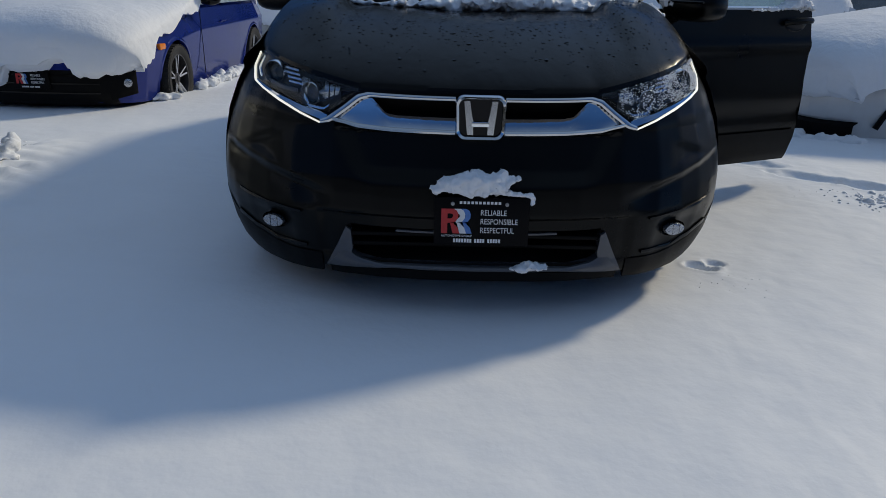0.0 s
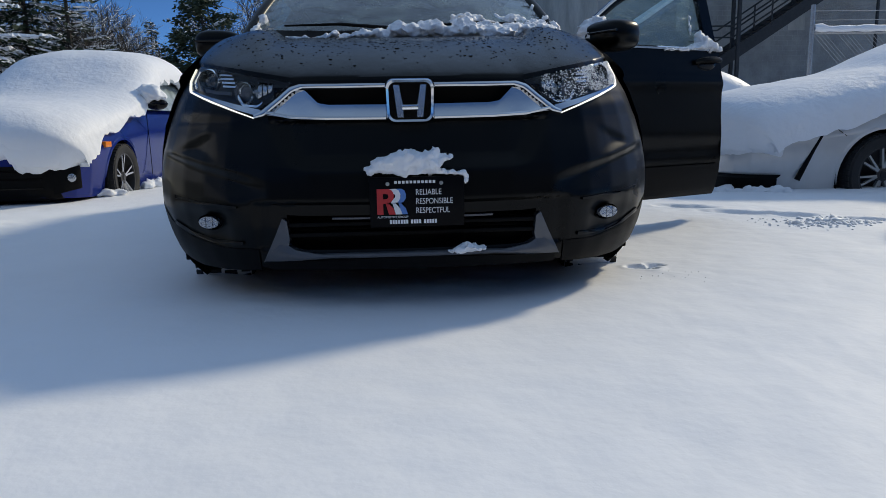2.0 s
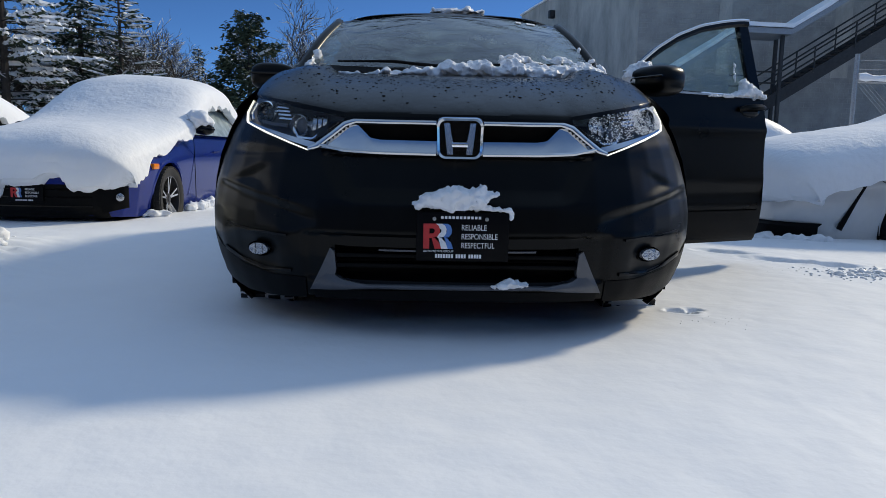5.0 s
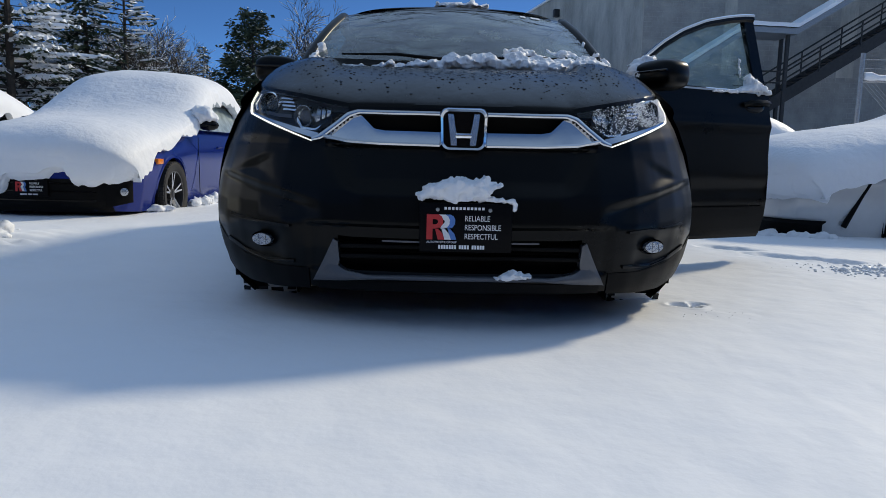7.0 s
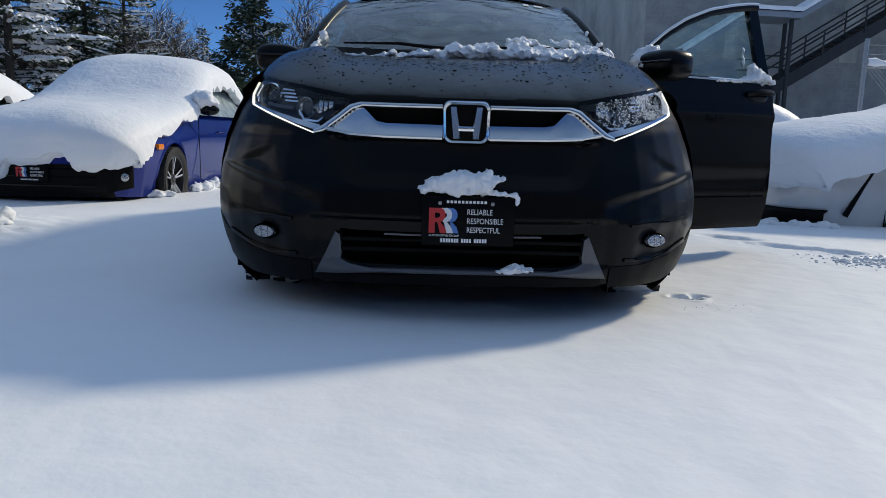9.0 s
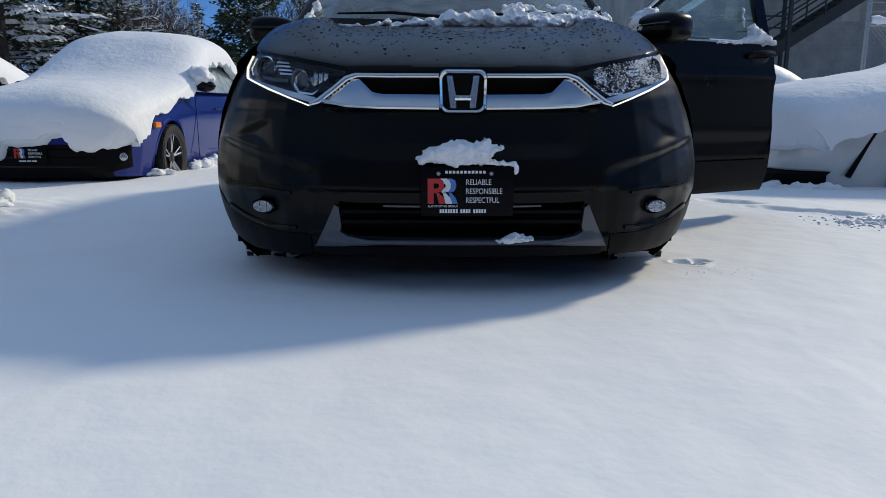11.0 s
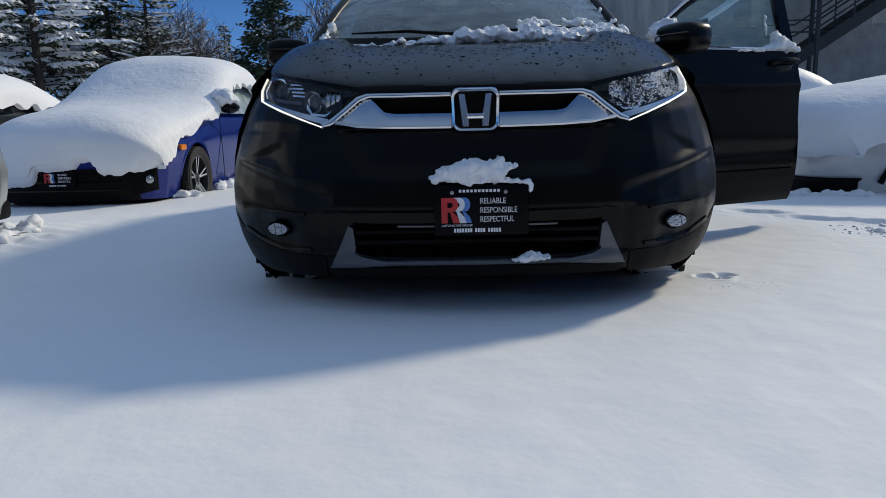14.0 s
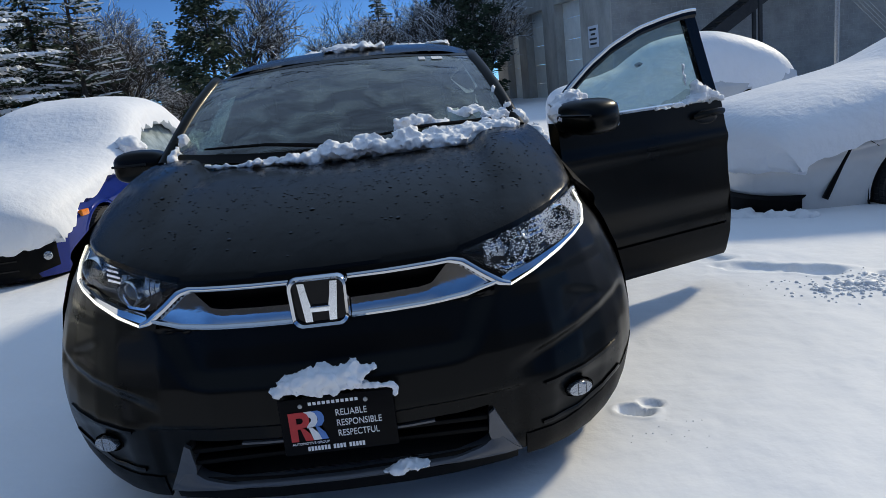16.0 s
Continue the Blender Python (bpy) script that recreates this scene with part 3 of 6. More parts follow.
SY, SR = np.linspace(0.47, 4.55, 165), np.linspace(0, 1, 46)
for sd in (-1, 1):
    def cut(i, j):
        p = side((SY[i] + SY[i + 1]) / 2, (SR[j] + SR[j + 1]) / 2)
        for wy in (WHEEL_Y, REAR_Y):
            if math.hypot(p.y - wy, p.z - WHEEL_Z) < ARCH:
                return True
        return sd > 0 and 1.40 < p.y < 2.48 and p.z > 0.37

    bm = grid(lambda y, r: Vector((side(y, r).x * sd, y, side(y, r).z)), SY, SR, cut)
    part("body_side", bm, BLACK_PAINT, suv, "glossy black body side")
    for wy in (WHEEL_Y, REAR_Y):
        def flare(a, k):
            rad = ARCH - 0.02 + 0.075 * k
            y, z = wy + rad * math.cos(a), WHEEL_Z + rad * math.sin(a)
            z = max(z, 0.25)
            x = side(min(max(y, 0.47), 4.5), min(1, (z - 0.25) / 0.85)).x + (0.012 if k < 0.9 else -0.004)
            if k < 0.05:
                x -= 0.05
            return Vector((x * sd, y, z))
        part("wheel_flare", grid(flare, np.linspace(-0.25, math.pi + 0.25, 48), (0, 0.06, 0.5, 0.85, 1.0)), BLACK_PLASTIC, suv, "matt black wheel arch cladding")
        bm = bmesh.new()
        revolve(bm, [(ARCH, 0.0), (ARCH, -0.3), (0.2, -0.32)], 40, pose(0.93 * sd, wy, WHEEL_Z, 0, 0, 0 if sd > 0 else 180))
        for v in bm.verts:
            if v.co.z < 0.30:
                v.co.z = 0.30
        bmesh.ops.delete(bm, geom=[f for f in bm.faces if len(f.verts) > 8 and abs(f.calc_center_median().x) > 0.8], context="FACES")
        part("wheel_well", bm, BLACK_PLASTIC, suv)


def make_wheel(parent, at, radius, width, spokes, rim, twin=True, style_mat=ALLOY, back_mat=DARK_ALLOY, packed=False):
    """A tyre with tread blocks and an alloy rim; its axle is x, its outside faces +x."""
    m = at
    bm = bmesh.new()
    hw = width / 2
    revolve(bm, [(rim, hw * 0.86), (rim + 0.02, hw), (radius * 0.93, hw * 1.02), (radius * 0.985, hw * 0.86), (radius, hw * 0.6), (radius, -hw * 0.6),
                 (radius * 0.985, -hw * 0.86), (radius * 0.93, -hw * 1.02), (rim + 0.02, -hw), (rim, -hw * 0.86)], 56, m, ())
    tyre = part("tyre", bm, RUBBER, parent, "black rubber tyre")
    bm = bmesh.new()
    for k in range(44):
        a = 2 * math.pi * k / 44
        for x0, x1, d in ((-0.96, -0.58, 0), (-0.50, -0.06, 0.5), (0.06, 0.50, 0), (0.58, 0.96, 0.5)):
            b = a + d * 2 * math.pi / 44
            rr = radius * (0.985 if abs(x0 + x1) > 1 else 0.998)
            box(bm, (x0 * hw, -radius * 0.052, rr - 0.004), (x1 * hw, radius * 0.052, rr + 0.007), 0, m @ Matrix.Rotation(b, 4, "X"))
    part("tread", bm, RUBBER, tyre, smooth=False)
    bm = bmesh.new()
    revolve(bm, [(rim, hw * 0.86), (rim - 0.012, hw * 0.84), (rim - 0.022, hw * 0.4), (rim - 0.03, -hw * 0.5), (0.05, -hw * 0.5)], 48, m, (-1,))
    part("rim", bm, back_mat, parent, "dark alloy rim barrel")
    bm = bmesh.new()
    for k in range(spokes):
        for d in ((-0.16, 0.16) if twin else (0.0,)):
            a = 2 * math.pi * k / spokes
            w0, w1 = (0.020, 0.016) if twin else (0.030, 0.050)
            for a0, bevel_w in ((d, 1.0),):
                p0 = Vector((hw * 0.62, math.sin(a + d * 0.3) * 0.05, math.cos(a + d * 0.3) * 0.05))
                p1 = Vector((hw * 0.80, math.sin(a + d) * (rim - 0.008), math.cos(a + d) * (rim - 0.008)))
                side_v = Vector((0, math.cos(a + d), -math.sin(a + d)))
                vs = []
                for p, w in ((p0, w0), (p1, w1)):
                    for sx, dx in ((-1, 0.0), (1, 0.0), (1, -0.03), (-1, -0.03)):
                        vs.append(bm.verts.new(m @ (p + side_v * sx * w / 2 + Vector((dx, 0, 0)))))
                for f in ((0, 1, 5, 4), (1, 2, 6, 5), (2, 3, 7, 6), (3, 0, 4, 7), (4, 5, 6, 7)):
                    bm.faces.new([vs[q] for q in f])
    part("spokes", bm, style_mat, parent, "bright machined spokes", smooth=False)
    bm = bmesh.new()
    revolve(bm, [(0.001, hw * 0.74), (0.030, hw * 0.73), (0.034, hw * 0.66), (0.066, hw * 0.60), (0.07, hw * 0.3)], 24, m)
    part("hub_cap", bm, back_mat, parent)
    if packed:
        bm = bmesh.new()
        revolve(bm, [(radius * 0.965, hw * 0.98), (radius * 1.018, hw * 0.62), (radius * 1.018, -hw * 0.62), (radius * 0.965, -hw * 0.98)], 56, m, ())
        for v in bm.verts:
            d = 0.010 * noise.noise(v.co * 24)
            c = m.translation
            v.co.y += d * (v.co.y - c.y) / radius
            v.co.z += d * (v.co.z - c.z) / radius
        part("packed_snow", bm, SNOW_CRUST, tyre, "snow packed in the tread")


for wy in (WHEEL_Y, REAR_Y):
    for sd in (-1, 1):
        wheel = new("wheel")
        wheel.parent = suv
        make_wheel(wheel, pose(0.800 * sd, wy, WHEEL_Z, 0, 0, 0 if sd > 0 else 180), 0.350, 0.235, 5, 0.23, packed=wy < 2)

# glasshouse
def screen(s, t):
    yb, zb = cowl(s * 0.70)
    yt, zt = 1.50 + 0.30 * (s * 0.58) ** 2, 1.605 - 0.10 * (s * 0.58) ** 2
    x = s * (0.70 + (0.58 - 0.70) * t)
    return Vector((x, yb + 0.02 + (yt - yb - 0.02) * t, zb + 0.012 + (zt - zb - 0.012) * t + 0.022 * math.sin(math.pi * t)))


glass = part("windshield", grid(screen, np.linspace(-1, 1, 41), np.linspace(0, 1, 25)), WINDSHIELD, suv, "dark tinted windshield, wet, with mottled reflections put into its colour")
glass.visible_shadow = False
bm = grid(lambda s, t: screen(s, t * 0.07) + Vector((0, 0.0, 0.003)), np.linspace(-1, 1, 41), (0, 0.5, 1))
part("cowl_panel", bm, BLACK_PLASTIC, suv, "black cowl panel")
bm = grid(lambda s, t: screen(s, 0.955 + 0.045 * t) + Vector((0, 0, 0.002)), np.linspace(-1, 1, 41), (0, 0.5, 1))
part("glass_band", bm, GLOSS_BLACK, suv)


def roof(s, t):
    y0 = 1.50 + 0.30 * (s * 0.60) ** 2
    y = y0 + (4.05 - y0) * t
    zc = float(np.interp(y, (1.4, 1.5, 1.6, 1.75, 2.0, 2.5, 3.2, 3.7, 4.1), (1.59, 1.607, 1.632, 1.655, 1.674, 1.684, 1.67, 1.64, 1.59)))
    w = 0.60 + 0.045 * smoothstep(y, 1.5, 2.2) - 0.05 * smoothstep(y, 3.2, 4.1)
    z = zc - 0.035 * s * s - 0.05 * abs(s) ** 7
    return Vector((s * w, y, z))


part("roof", grid(roof, np.linspace(-1, 1, 41), np.linspace(0, 1, 50)), HOOD_PAINT, suv, "black roof with sheen put into its colour")
for sd in (-1, 1):
    def belt(y):
        return side(y, 1.0)

    def upper(y, k):
        b = belt(y)
        t = min(1, max(0, (y - 1.5) / 2.5))
        e = roof(1.0, t)
        ztop = e.z if y > 1.75 else float(np.interp(y, (1.05, 1.75), (1.25, e.z)))
        xtop = e.x if y > 1.75 else float(np.interp(y, (1.05, 1.75), (0.76, e.x)))
        return Vector(((b.x + (xtop - b.x) * k) * sd, y, b.z + (ztop - b.z) * k))

    bm = grid(upper, np.linspace(1.30, 4.05, 56), np.linspace(0, 1, 10),
              (lambda i, j: 1.30 + 0.05 * i < 2.45) if sd > 0 else (lambda i, j: i < 24))
    part("quarter_glass", bm, DARK_GLASS, suv, "dark side glass")
    if sd < 0:
        bm = grid(upper, np.linspace(1.34, 2.52, 24), np.linspace(0, 1, 10))
        g2 = part("door_glass", bm, SIDE_GLASS, suv, "pale green side window")
        g2.visible_shadow = False
    # A pillar, B pillar and roof rail
    bm = bmesh.new()
    a0, a1 = screen(sd, 0.0), screen(sd, 1.0)
    path = [screen(sd, t) + Vector((0.024 * sd, 0.016, -0.010)) for t in np.linspace(-0.02, 1, 14)]
    path += [Vector((roof(sd, t).x + 0.01 * sd, roof(sd, t).y, roof(sd, t).z - 0.02)) for t in np.linspace(0.06, 1, 20)]
    tube(bm, path, [0.029] * 14 + [0.028] * 20, 10)
    part("roof_pillar", bm, BLACK_PAINT, suv, "black windshield pillar")
    bm = bmesh.new()
    tube(bm, [upper(2.5, 0), upper(2.5, 1)], 0.04, 8)
    part("door_pillar", bm, GLOSS_BLACK, suv)

# tail, floor and cabin
bm = grid(lambda s, r: Vector((s * side(4.55, r).x, 4.55 + 0.06 * (1 - s * s), side(4.55, r).z)), np.linspace(-1, 1, 15), SR[::5])
grid(lambda s, t: Vector((s * (0.66 + (0.55 - 0.66) * t), 4.58 + (4.05 - 4.58) * t, 1.24 + (1.575 - 1.24) * t)), np.linspace(-1, 1, 9), np.linspace(0, 1, 6), bm=bm)
part("tailgate", bm, BLACK_PAINT, suv)
bm = bmesh.new()
box(bm, (-0.60, 0.35, 0.30), (0.60, 1.45, 0.36))
box(bm, (-0.80, 1.45, 0.27), (0.80, 4.5, 0.36))
part("underbody", bm, BLACK_PLASTIC, suv)
# unseen block added to stop sunlight leaking through the nose openings
bm = bmesh.new()
box(bm, (-0.52, 0.15, 0.33), (0.52, 0.95, 0.93), 0.04)
part("hood_light_block", bm, BLACK_PLASTIC, suv)
bm = bmesh.new()
box(bm, (-0.74, 0.95, 0.34), (0.74, 1.12, 1.15))
part("firewall", bm, BLACK_PLASTIC, suv)
bm = grid(lambda s, t: Vector((s * 0.74, 1.00 + 0.55 * t, 1.185 - 0.02 * t - 0.09 * max(0, t - 0.7) / 0.3)), np.linspace(-1, 1, 11), np.linspace(0, 1, 8))
box(bm, (-0.74, 1.40, 0.75), (0.74, 1.55, 1.07), 0.02)
part("dashboard", bm, CABIN_GREY, suv, "dark grey dashboard")
bm = bmesh.new()
m = pose(0.37, 1.62, 1.00, 65, 0, 0)
tube(bm, [m @ Vector((0.18 * math.cos(a), 0.18 * math.sin(a), 0)) for a in np.linspace(0, 2 * math.pi, 33)], 0.016, 8)
tube(bm, [m @ Vector((-0.17, 0, 0)), m @ Vector((0.17, 0, 0))], 0.025, 8)
part("steering_wheel", bm, CABIN_GREY, suv)
for x in (-0.37, 0.37):
    for y in (2.15, 3.05):
        bm = bmesh.new()
        box(bm, (x - 0.25, y - 0.45, 0.55), (x + 0.25, y + 0.08, 0.75), 0.05)
        box(bm, (x - 0.24, -0.07, 0.0), (x + 0.24, 0.07, 0.62), 0.05, pose(0, y + 0.05, 0.70, -14, 0, 0))
        box(bm, (x - 0.12, -0.05, 0.64), (x + 0.12, 0.05, 0.82), 0.04, pose(0, y + 0.05, 0.70, -14, 0, 0))
        part("seat", bm, CABIN, suv, "black cloth seat")
# added panel that blocks the bright gap left open at the tail corners
bm = bmesh.new()
box(bm, (-0.60, 3.55, 0.60), (0.60, 3.60, 1.60), 0.02)
box(bm, (-0.77, 3.56, 0.60), (0.77, 3.594, 1.36), 0.01)
part("cabin_blocker", bm, CABIN, suv)
bm = bmesh.new()
box(bm, (-0.11, 1.52, 1.46), (0.11, 1.55, 1.53), 0.012)
part("rear_view_mirror", bm, CABIN_GREY, suv)
for x0, x1 in ((0.36, 0.39), (0.42, 0.47)):
    bm = bmesh.new()
    bm.faces.new([bm.verts.new(screen(a / 0.6, b) + Vector((0, -0.003, 0.004))) for a, b in ((x0, 0.93), (x1, 0.93), (x1, 0.885), (x0, 0.885))])
    part("windshield_sticker", bm, PLATE_WHITE, suv)
for x0, x1, y0 in ((0.10, 0.62, 0.0), (-0.55, -0.02, 0.0)):
    bm = bmesh.new()
    tube(bm, [screen(x1 / 0.7, 0.06) + Vector((0, -0.01, 0.015)), screen((x0 + x1) / 1.4, 0.10) + Vector((0, -0.01, 0.02)), screen(x0 / 0.7, 0.09) + Vector((0, -0.01, 0.015))], [0.009, 0.007, 0.004], 6)
    part("wiper", bm, BLACK_PLASTIC, suv)

# passenger mirror
def mirror_housing(m, parent, label):
    bm = bmesh.new()
    lathe_ellipsoid(bm, (0, 0, 0), (1, 1, 1), 0, 0, 3)
    for v in bm.verts:
        c = v.co
        for i in range(3):
            c[i] = math.copysign(abs(c[i]) ** 0.62, c[i])
        c = Vector((c.x * 0.135 * (1 - 0.06 * c.y), c.y * 0.085, c.z * 0.078 * (1 - 0.16 * (c.x < 0) * abs(c.x))))
        v.co = m @ c
    shell = part("door_mirror", bm, BLACK_PAINT, parent, label)
    bm = bmesh.new()
    box(bm, (-0.100, 0.060, -0.052), (0.095, 0.080, 0.052), 0.012, m)
    part("mirror_glass", bm, CHROME, shell)
    bm = bmesh.new()
    tube(bm, [m @ Vector((-0.11, 0.01, -0.045)), m @ Vector((-0.22, 0.03, -0.085))], [0.034, 0.040], 10)
    part("mirror_stalk", bm, BLACK_PLASTIC, shell)
    bm = bmesh.new()
    tube(bm, [m @ Vector((x, -0.08 - 0.006 * (1 - (x / 0.12) ** 2), 0.012)) for x in np.linspace(-0.05, 0.125, 8)], 0.006, 6)
    part("indicator_strip", bm, GLOSS_BLACK, shell)


mirror_housing(pose(-0.895, 1.30, 1.238, 0, 0, 0) @ Matrix.Diagonal((-0.85, 1, 0.9, 1)), suv, "black passenger mirror")

# the open driver door: u runs from the hinge to the rear edge, n outwards
DOOR = thing("suv_front_door", pose(0, 0, 0), "", "")
DOOR.name = "front_door"
DOOR.parent = suv
tagged(DOOR, "open black driver door with window frame")
HINGE = Vector((0.885, 1.42, 0))
ALONG = Vector((1.055, 0.507, 0)).normalized()
OUT = Vector((ALONG.y, -ALONG.x, 0))
DZ, DN = (0.35, 0.42, 0.50, 0.60, 0.75, 0.95, 1.05, 1.22, 1.40, 1.66), (0.0, 0.025, 0.055, 0.080, 0.105, 0.122, 0.130, 0.115, 0.085, 0.045)


def door_at(u, z, n=0.0):
    return HINGE + ALONG * u + OUT * (float(np.interp(z, DZ, DN)) + n) + Vector((0, 0, z))


def door_rear(z):
    return float(np.interp(z, (0.35, 0.39, 0.50, 0.62, 0.85, 1.1, 1.22), (1.150, 1.165, 1.150, 1.125, 1.075, 1.045, 1.030)))


bm = bmesh.new()
for n0 in (0.0, -0.07):
    grid(lambda u, z: door_at(u * door_rear(z), z, n0 + (0.010 * math.exp(-((z - 1.03) / 0.03) ** 2) - 0.010 * math.exp(-((z - 0.66) / 0.05) ** 2) if n0 == 0 else 0)),
         np.linspace(0, 1, 24), np.concatenate([np.linspace(0.365, 1.20, 44), [1.215]]), bm=bm)
zs = np.concatenate([np.linspace(0.365, 1.20, 44), [1.215]])
for u in (0, 1):
    grid(lambda z, n: door_at(u * door_rear(z), z, n), zs, (0.0, -0.07), bm=bm)
for z in (0.365, 1.215):
    grid(lambda u, n: door_at(u * door_rear(z), z, n), np.linspace(0, 1, 24), (0.0, -0.07), bm=bm)
part("door_skin", bm, BLACK_PAINT, DOOR, "glossy black door panel")
bm = grid(lambda u, z: door_at(u * door_rear(z), z, 0.012 if z > 0.40 else 0.004), np.linspace(0.01, 0.985, 20), np.linspace(0.385, 0.56, 8))
part("lower_cladding", bm, BLACK_PLASTIC, DOOR, "matt black lower cladding")
frame_line = [(-0.01, 1.25), (0.10, 1.345), (0.23, 1.435), (0.38, 1.515), (0.56, 1.582), (0.74, 1.622), (0.88, 1.645), (0.945, 1.648)]
bm = bmesh.new()
tube(bm, [door_at(u, z, -0.02) for u, z in sample(frame_line, 24)], 0.022, 8)
part("window_frame", bm, GLOSS_BLACK, DOOR, "black window frame")
bm = bmesh.new()
tube(bm, [door_at(u, z + 0.018, -0.004) for u, z in sample(frame_line, 24)], 0.009, 6)
part("frame_trim", bm, CHROME, DOOR, "bright trim along the window frame")
bm = grid(lambda k, w: door_at(float(np.interp(k, (1.21, 1.65), (1.030, 0.945))) - 0.075 * w, k, -0.012), np.linspace(1.21, 1.645, 10), (0, 1))
grid(lambda k, w: door_at(float(np.interp(k, (1.21, 1.65), (1.030, 0.945))) - 0.075 * w, k, -0.045), np.linspace(1.21, 1.645, 10), (0, 1), bm=bm)
part("rear_pillar_trim", bm, GLOSS_BLACK, DOOR, "gloss black pillar trim")
fl = np.array(frame_line)
bm = grid(lambda u, k: door_at(u, 1.20 + (float(np.interp(u, fl[:, 0], fl[:, 1])) - 1.20) * k, -0.03), np.linspace(0.0, 0.93, 24), np.linspace(0, 1, 8))
g3 = part("window_glass", bm, SIDE_GLASS, DOOR, "pale green tinted door window")
g3.visible_shadow = False
bm = bmesh.new()
tube(bm, [door_at(u, 1.222, 0.004) for u in np.linspace(0.10, 0.96, 10)], 0.010, 6)
part("belt_trim", bm, CHROME, DOOR, "bright belt trim")
bm = bmesh.new()
lathe_ellipsoid(bm, (0, 0, 0), (0.5, 0.5, 0.5), 0, 0, 3)
for v in bm.verts:
    v.co = door_at(0.915 + v.co.x * 0.16, 1.142 + v.co.z * 0.075, 0.001 + v.co.y * 0.012)
part("handle_recess", bm, GLOSS_BLACK, DOOR)
bm = bmesh.new()
tube(bm, [door_at(u, z, n) for u, z, n in ((0.825, 1.148, 0.006), (0.85, 1.158, 0.034), (0.90, 1.162, 0.042), (0.96, 1.164, 0.040), (0.995, 1.162, 0.030), (1.005, 1.158, 0.008))], [0.014, 0.017, 0.018, 0.018, 0.017, 0.012], 8)
part("door_handle", bm, BLACK_PAINT, DOOR, "black door handle")
basis = Matrix((OUT, ALONG, Vector((0, 0, 1)))).transposed().to_4x4()
mirror_housing(Matrix.Translation(HINGE + ALONG * 0.02 + OUT * 0.295 + Vector((0, 0, 1.243))) @ basis @ Matrix.Diagonal((1.12, 1.15, 0.98, 1)), DOOR, "black driver mirror")

# plate on the bumper
PY = -0.100
plate = part("licence_plate", bmesh.new(), PLATE_BLACK, suv, "black dealer plate with red, white and blue mark")
bm = bmesh.new()
box(bm, (-0.142, PY, 0.508), (0.168, PY + 0.010, 0.672), 0.004)
part("plate_frame", bm, PLATE_BLACK, plate)


def lettering(text, x, z, height, mat, parent, width=None, y=PY - 0.002, m=None):
    """Raised writing that faces -y, its left end at x and its foot at z."""
    cu = bpy.data.curves.new("lettering", "FONT")
    cu.body, cu.size, cu.extrude = text, height / 0.72, 0.0008
    ob = bpy.data.objects.new("lettering", cu)
    scene.collection.objects.link(ob)
    me = bpy.data.meshes.new_from_object(ob.evaluated_get(bpy.context.evaluated_depsgraph_get()))
    bpy.data.objects.remove(ob)
    w = max(v.co.x for v in me.vertices)
    k = (width / w) if width else 1
    for v in me.vertices:
        p = Vector((x + v.co.x * k, y - v.co.z, z + v.co.y))
        v.co = m @ p if m else p
    me.materials.clear()
    me.materials.append(mat)
    o = new("lettering", me)
    o.parent = parent
    return o


def plate_face(parent, x0, y, m=None, k=1.0):
    """The mark, the three words and bars for the writing that is not spelled out."""
    def flat(name, quads, mat, lift):
        b = bmesh.new()
        for q in quads:
            fr = [Vector((x0 + x * k, y - lift, z)) for x, z in q]
            b.faces.new([b.verts.new(m @ p if m else p) for p in fr])
        part(name, b, mat, parent)
    def mark(dx):
        top, mid, bot = 0.634, 0.590, 0.550
        s = [[(dx, top), (dx + 0.020, top), (dx + 0.020, bot), (dx, bot)]]
        outer = [(0.020, top), (0.040, top), (0.050, top - 0.006), (0.055, top - 0.018), (0.054, top - 0.032), (0.046, mid), (0.036, mid - 0.004), (0.020, mid - 0.004)]
        inner = [(0.020, top - 0.016), (0.030, top - 0.016), (0.036, top - 0.018), (0.038, top - 0.023), (0.037, top - 0.028), (0.033, mid + 0.012), (0.028, mid + 0.011), (0.020, mid + 0.011)]
        for a in range(len(outer) - 1):
            s.append([(dx + outer[a][0], outer[a][1]), (dx + outer[a + 1][0], outer[a + 1][1]), (dx + inner[a + 1][0], inner[a + 1][1]), (dx + inner[a][0], inner[a][1])])
        s.append([(dx + 0.028, mid - 0.003), (dx + 0.046, mid), (dx + 0.060, bot), (dx + 0.038, bot)])
        return s
    flat("mark_blue", mark(0.040)[1:], PLATE_BLUE, 0.0014)
    flat("mark_white", mark(0.022)[1:], PLATE_WHITE, 0.0020)
    flat("mark_red", mark(0.0), PLATE_RED, 0.0026)
    flat("text_bar", [[(0.058 + 0.0125 * q, 0.6595), (0.0665 + 0.0125 * q, 0.6595), (0.0665 + 0.0125 * q, 0.6505), (0.058 + 0.0125 * q, 0.6505)] for q in range(11)], PLATE_WHITE, 0.0016)
    flat("text_bar", [[(a, 0.532), (a + 0.0066, 0.532), (a + 0.0066, 0.519), (a, 0.519)] for g, c in ((0.040, 7), (0.109, 4), (0.152, 5)) for a in (g + 0.0089 * q for q in range(c))], PLATE_WHITE, 0.0016)


plate_face(plate, -0.118, PY - 0.001)
for word, z, w in (("RELIABLE", 0.613, 0.085), ("RESPONSIBLE", 0.583, 0.122), ("RESPECTFUL", 0.553, 0.112)):
    lettering(word, 0.008, z, 0.019, PLATE_WHITE, plate, w)
lettering("AUTOMOTIVE GROUP", -0.118, 0.5385, 0.007, PLATE_WHITE, plate, 0.101)
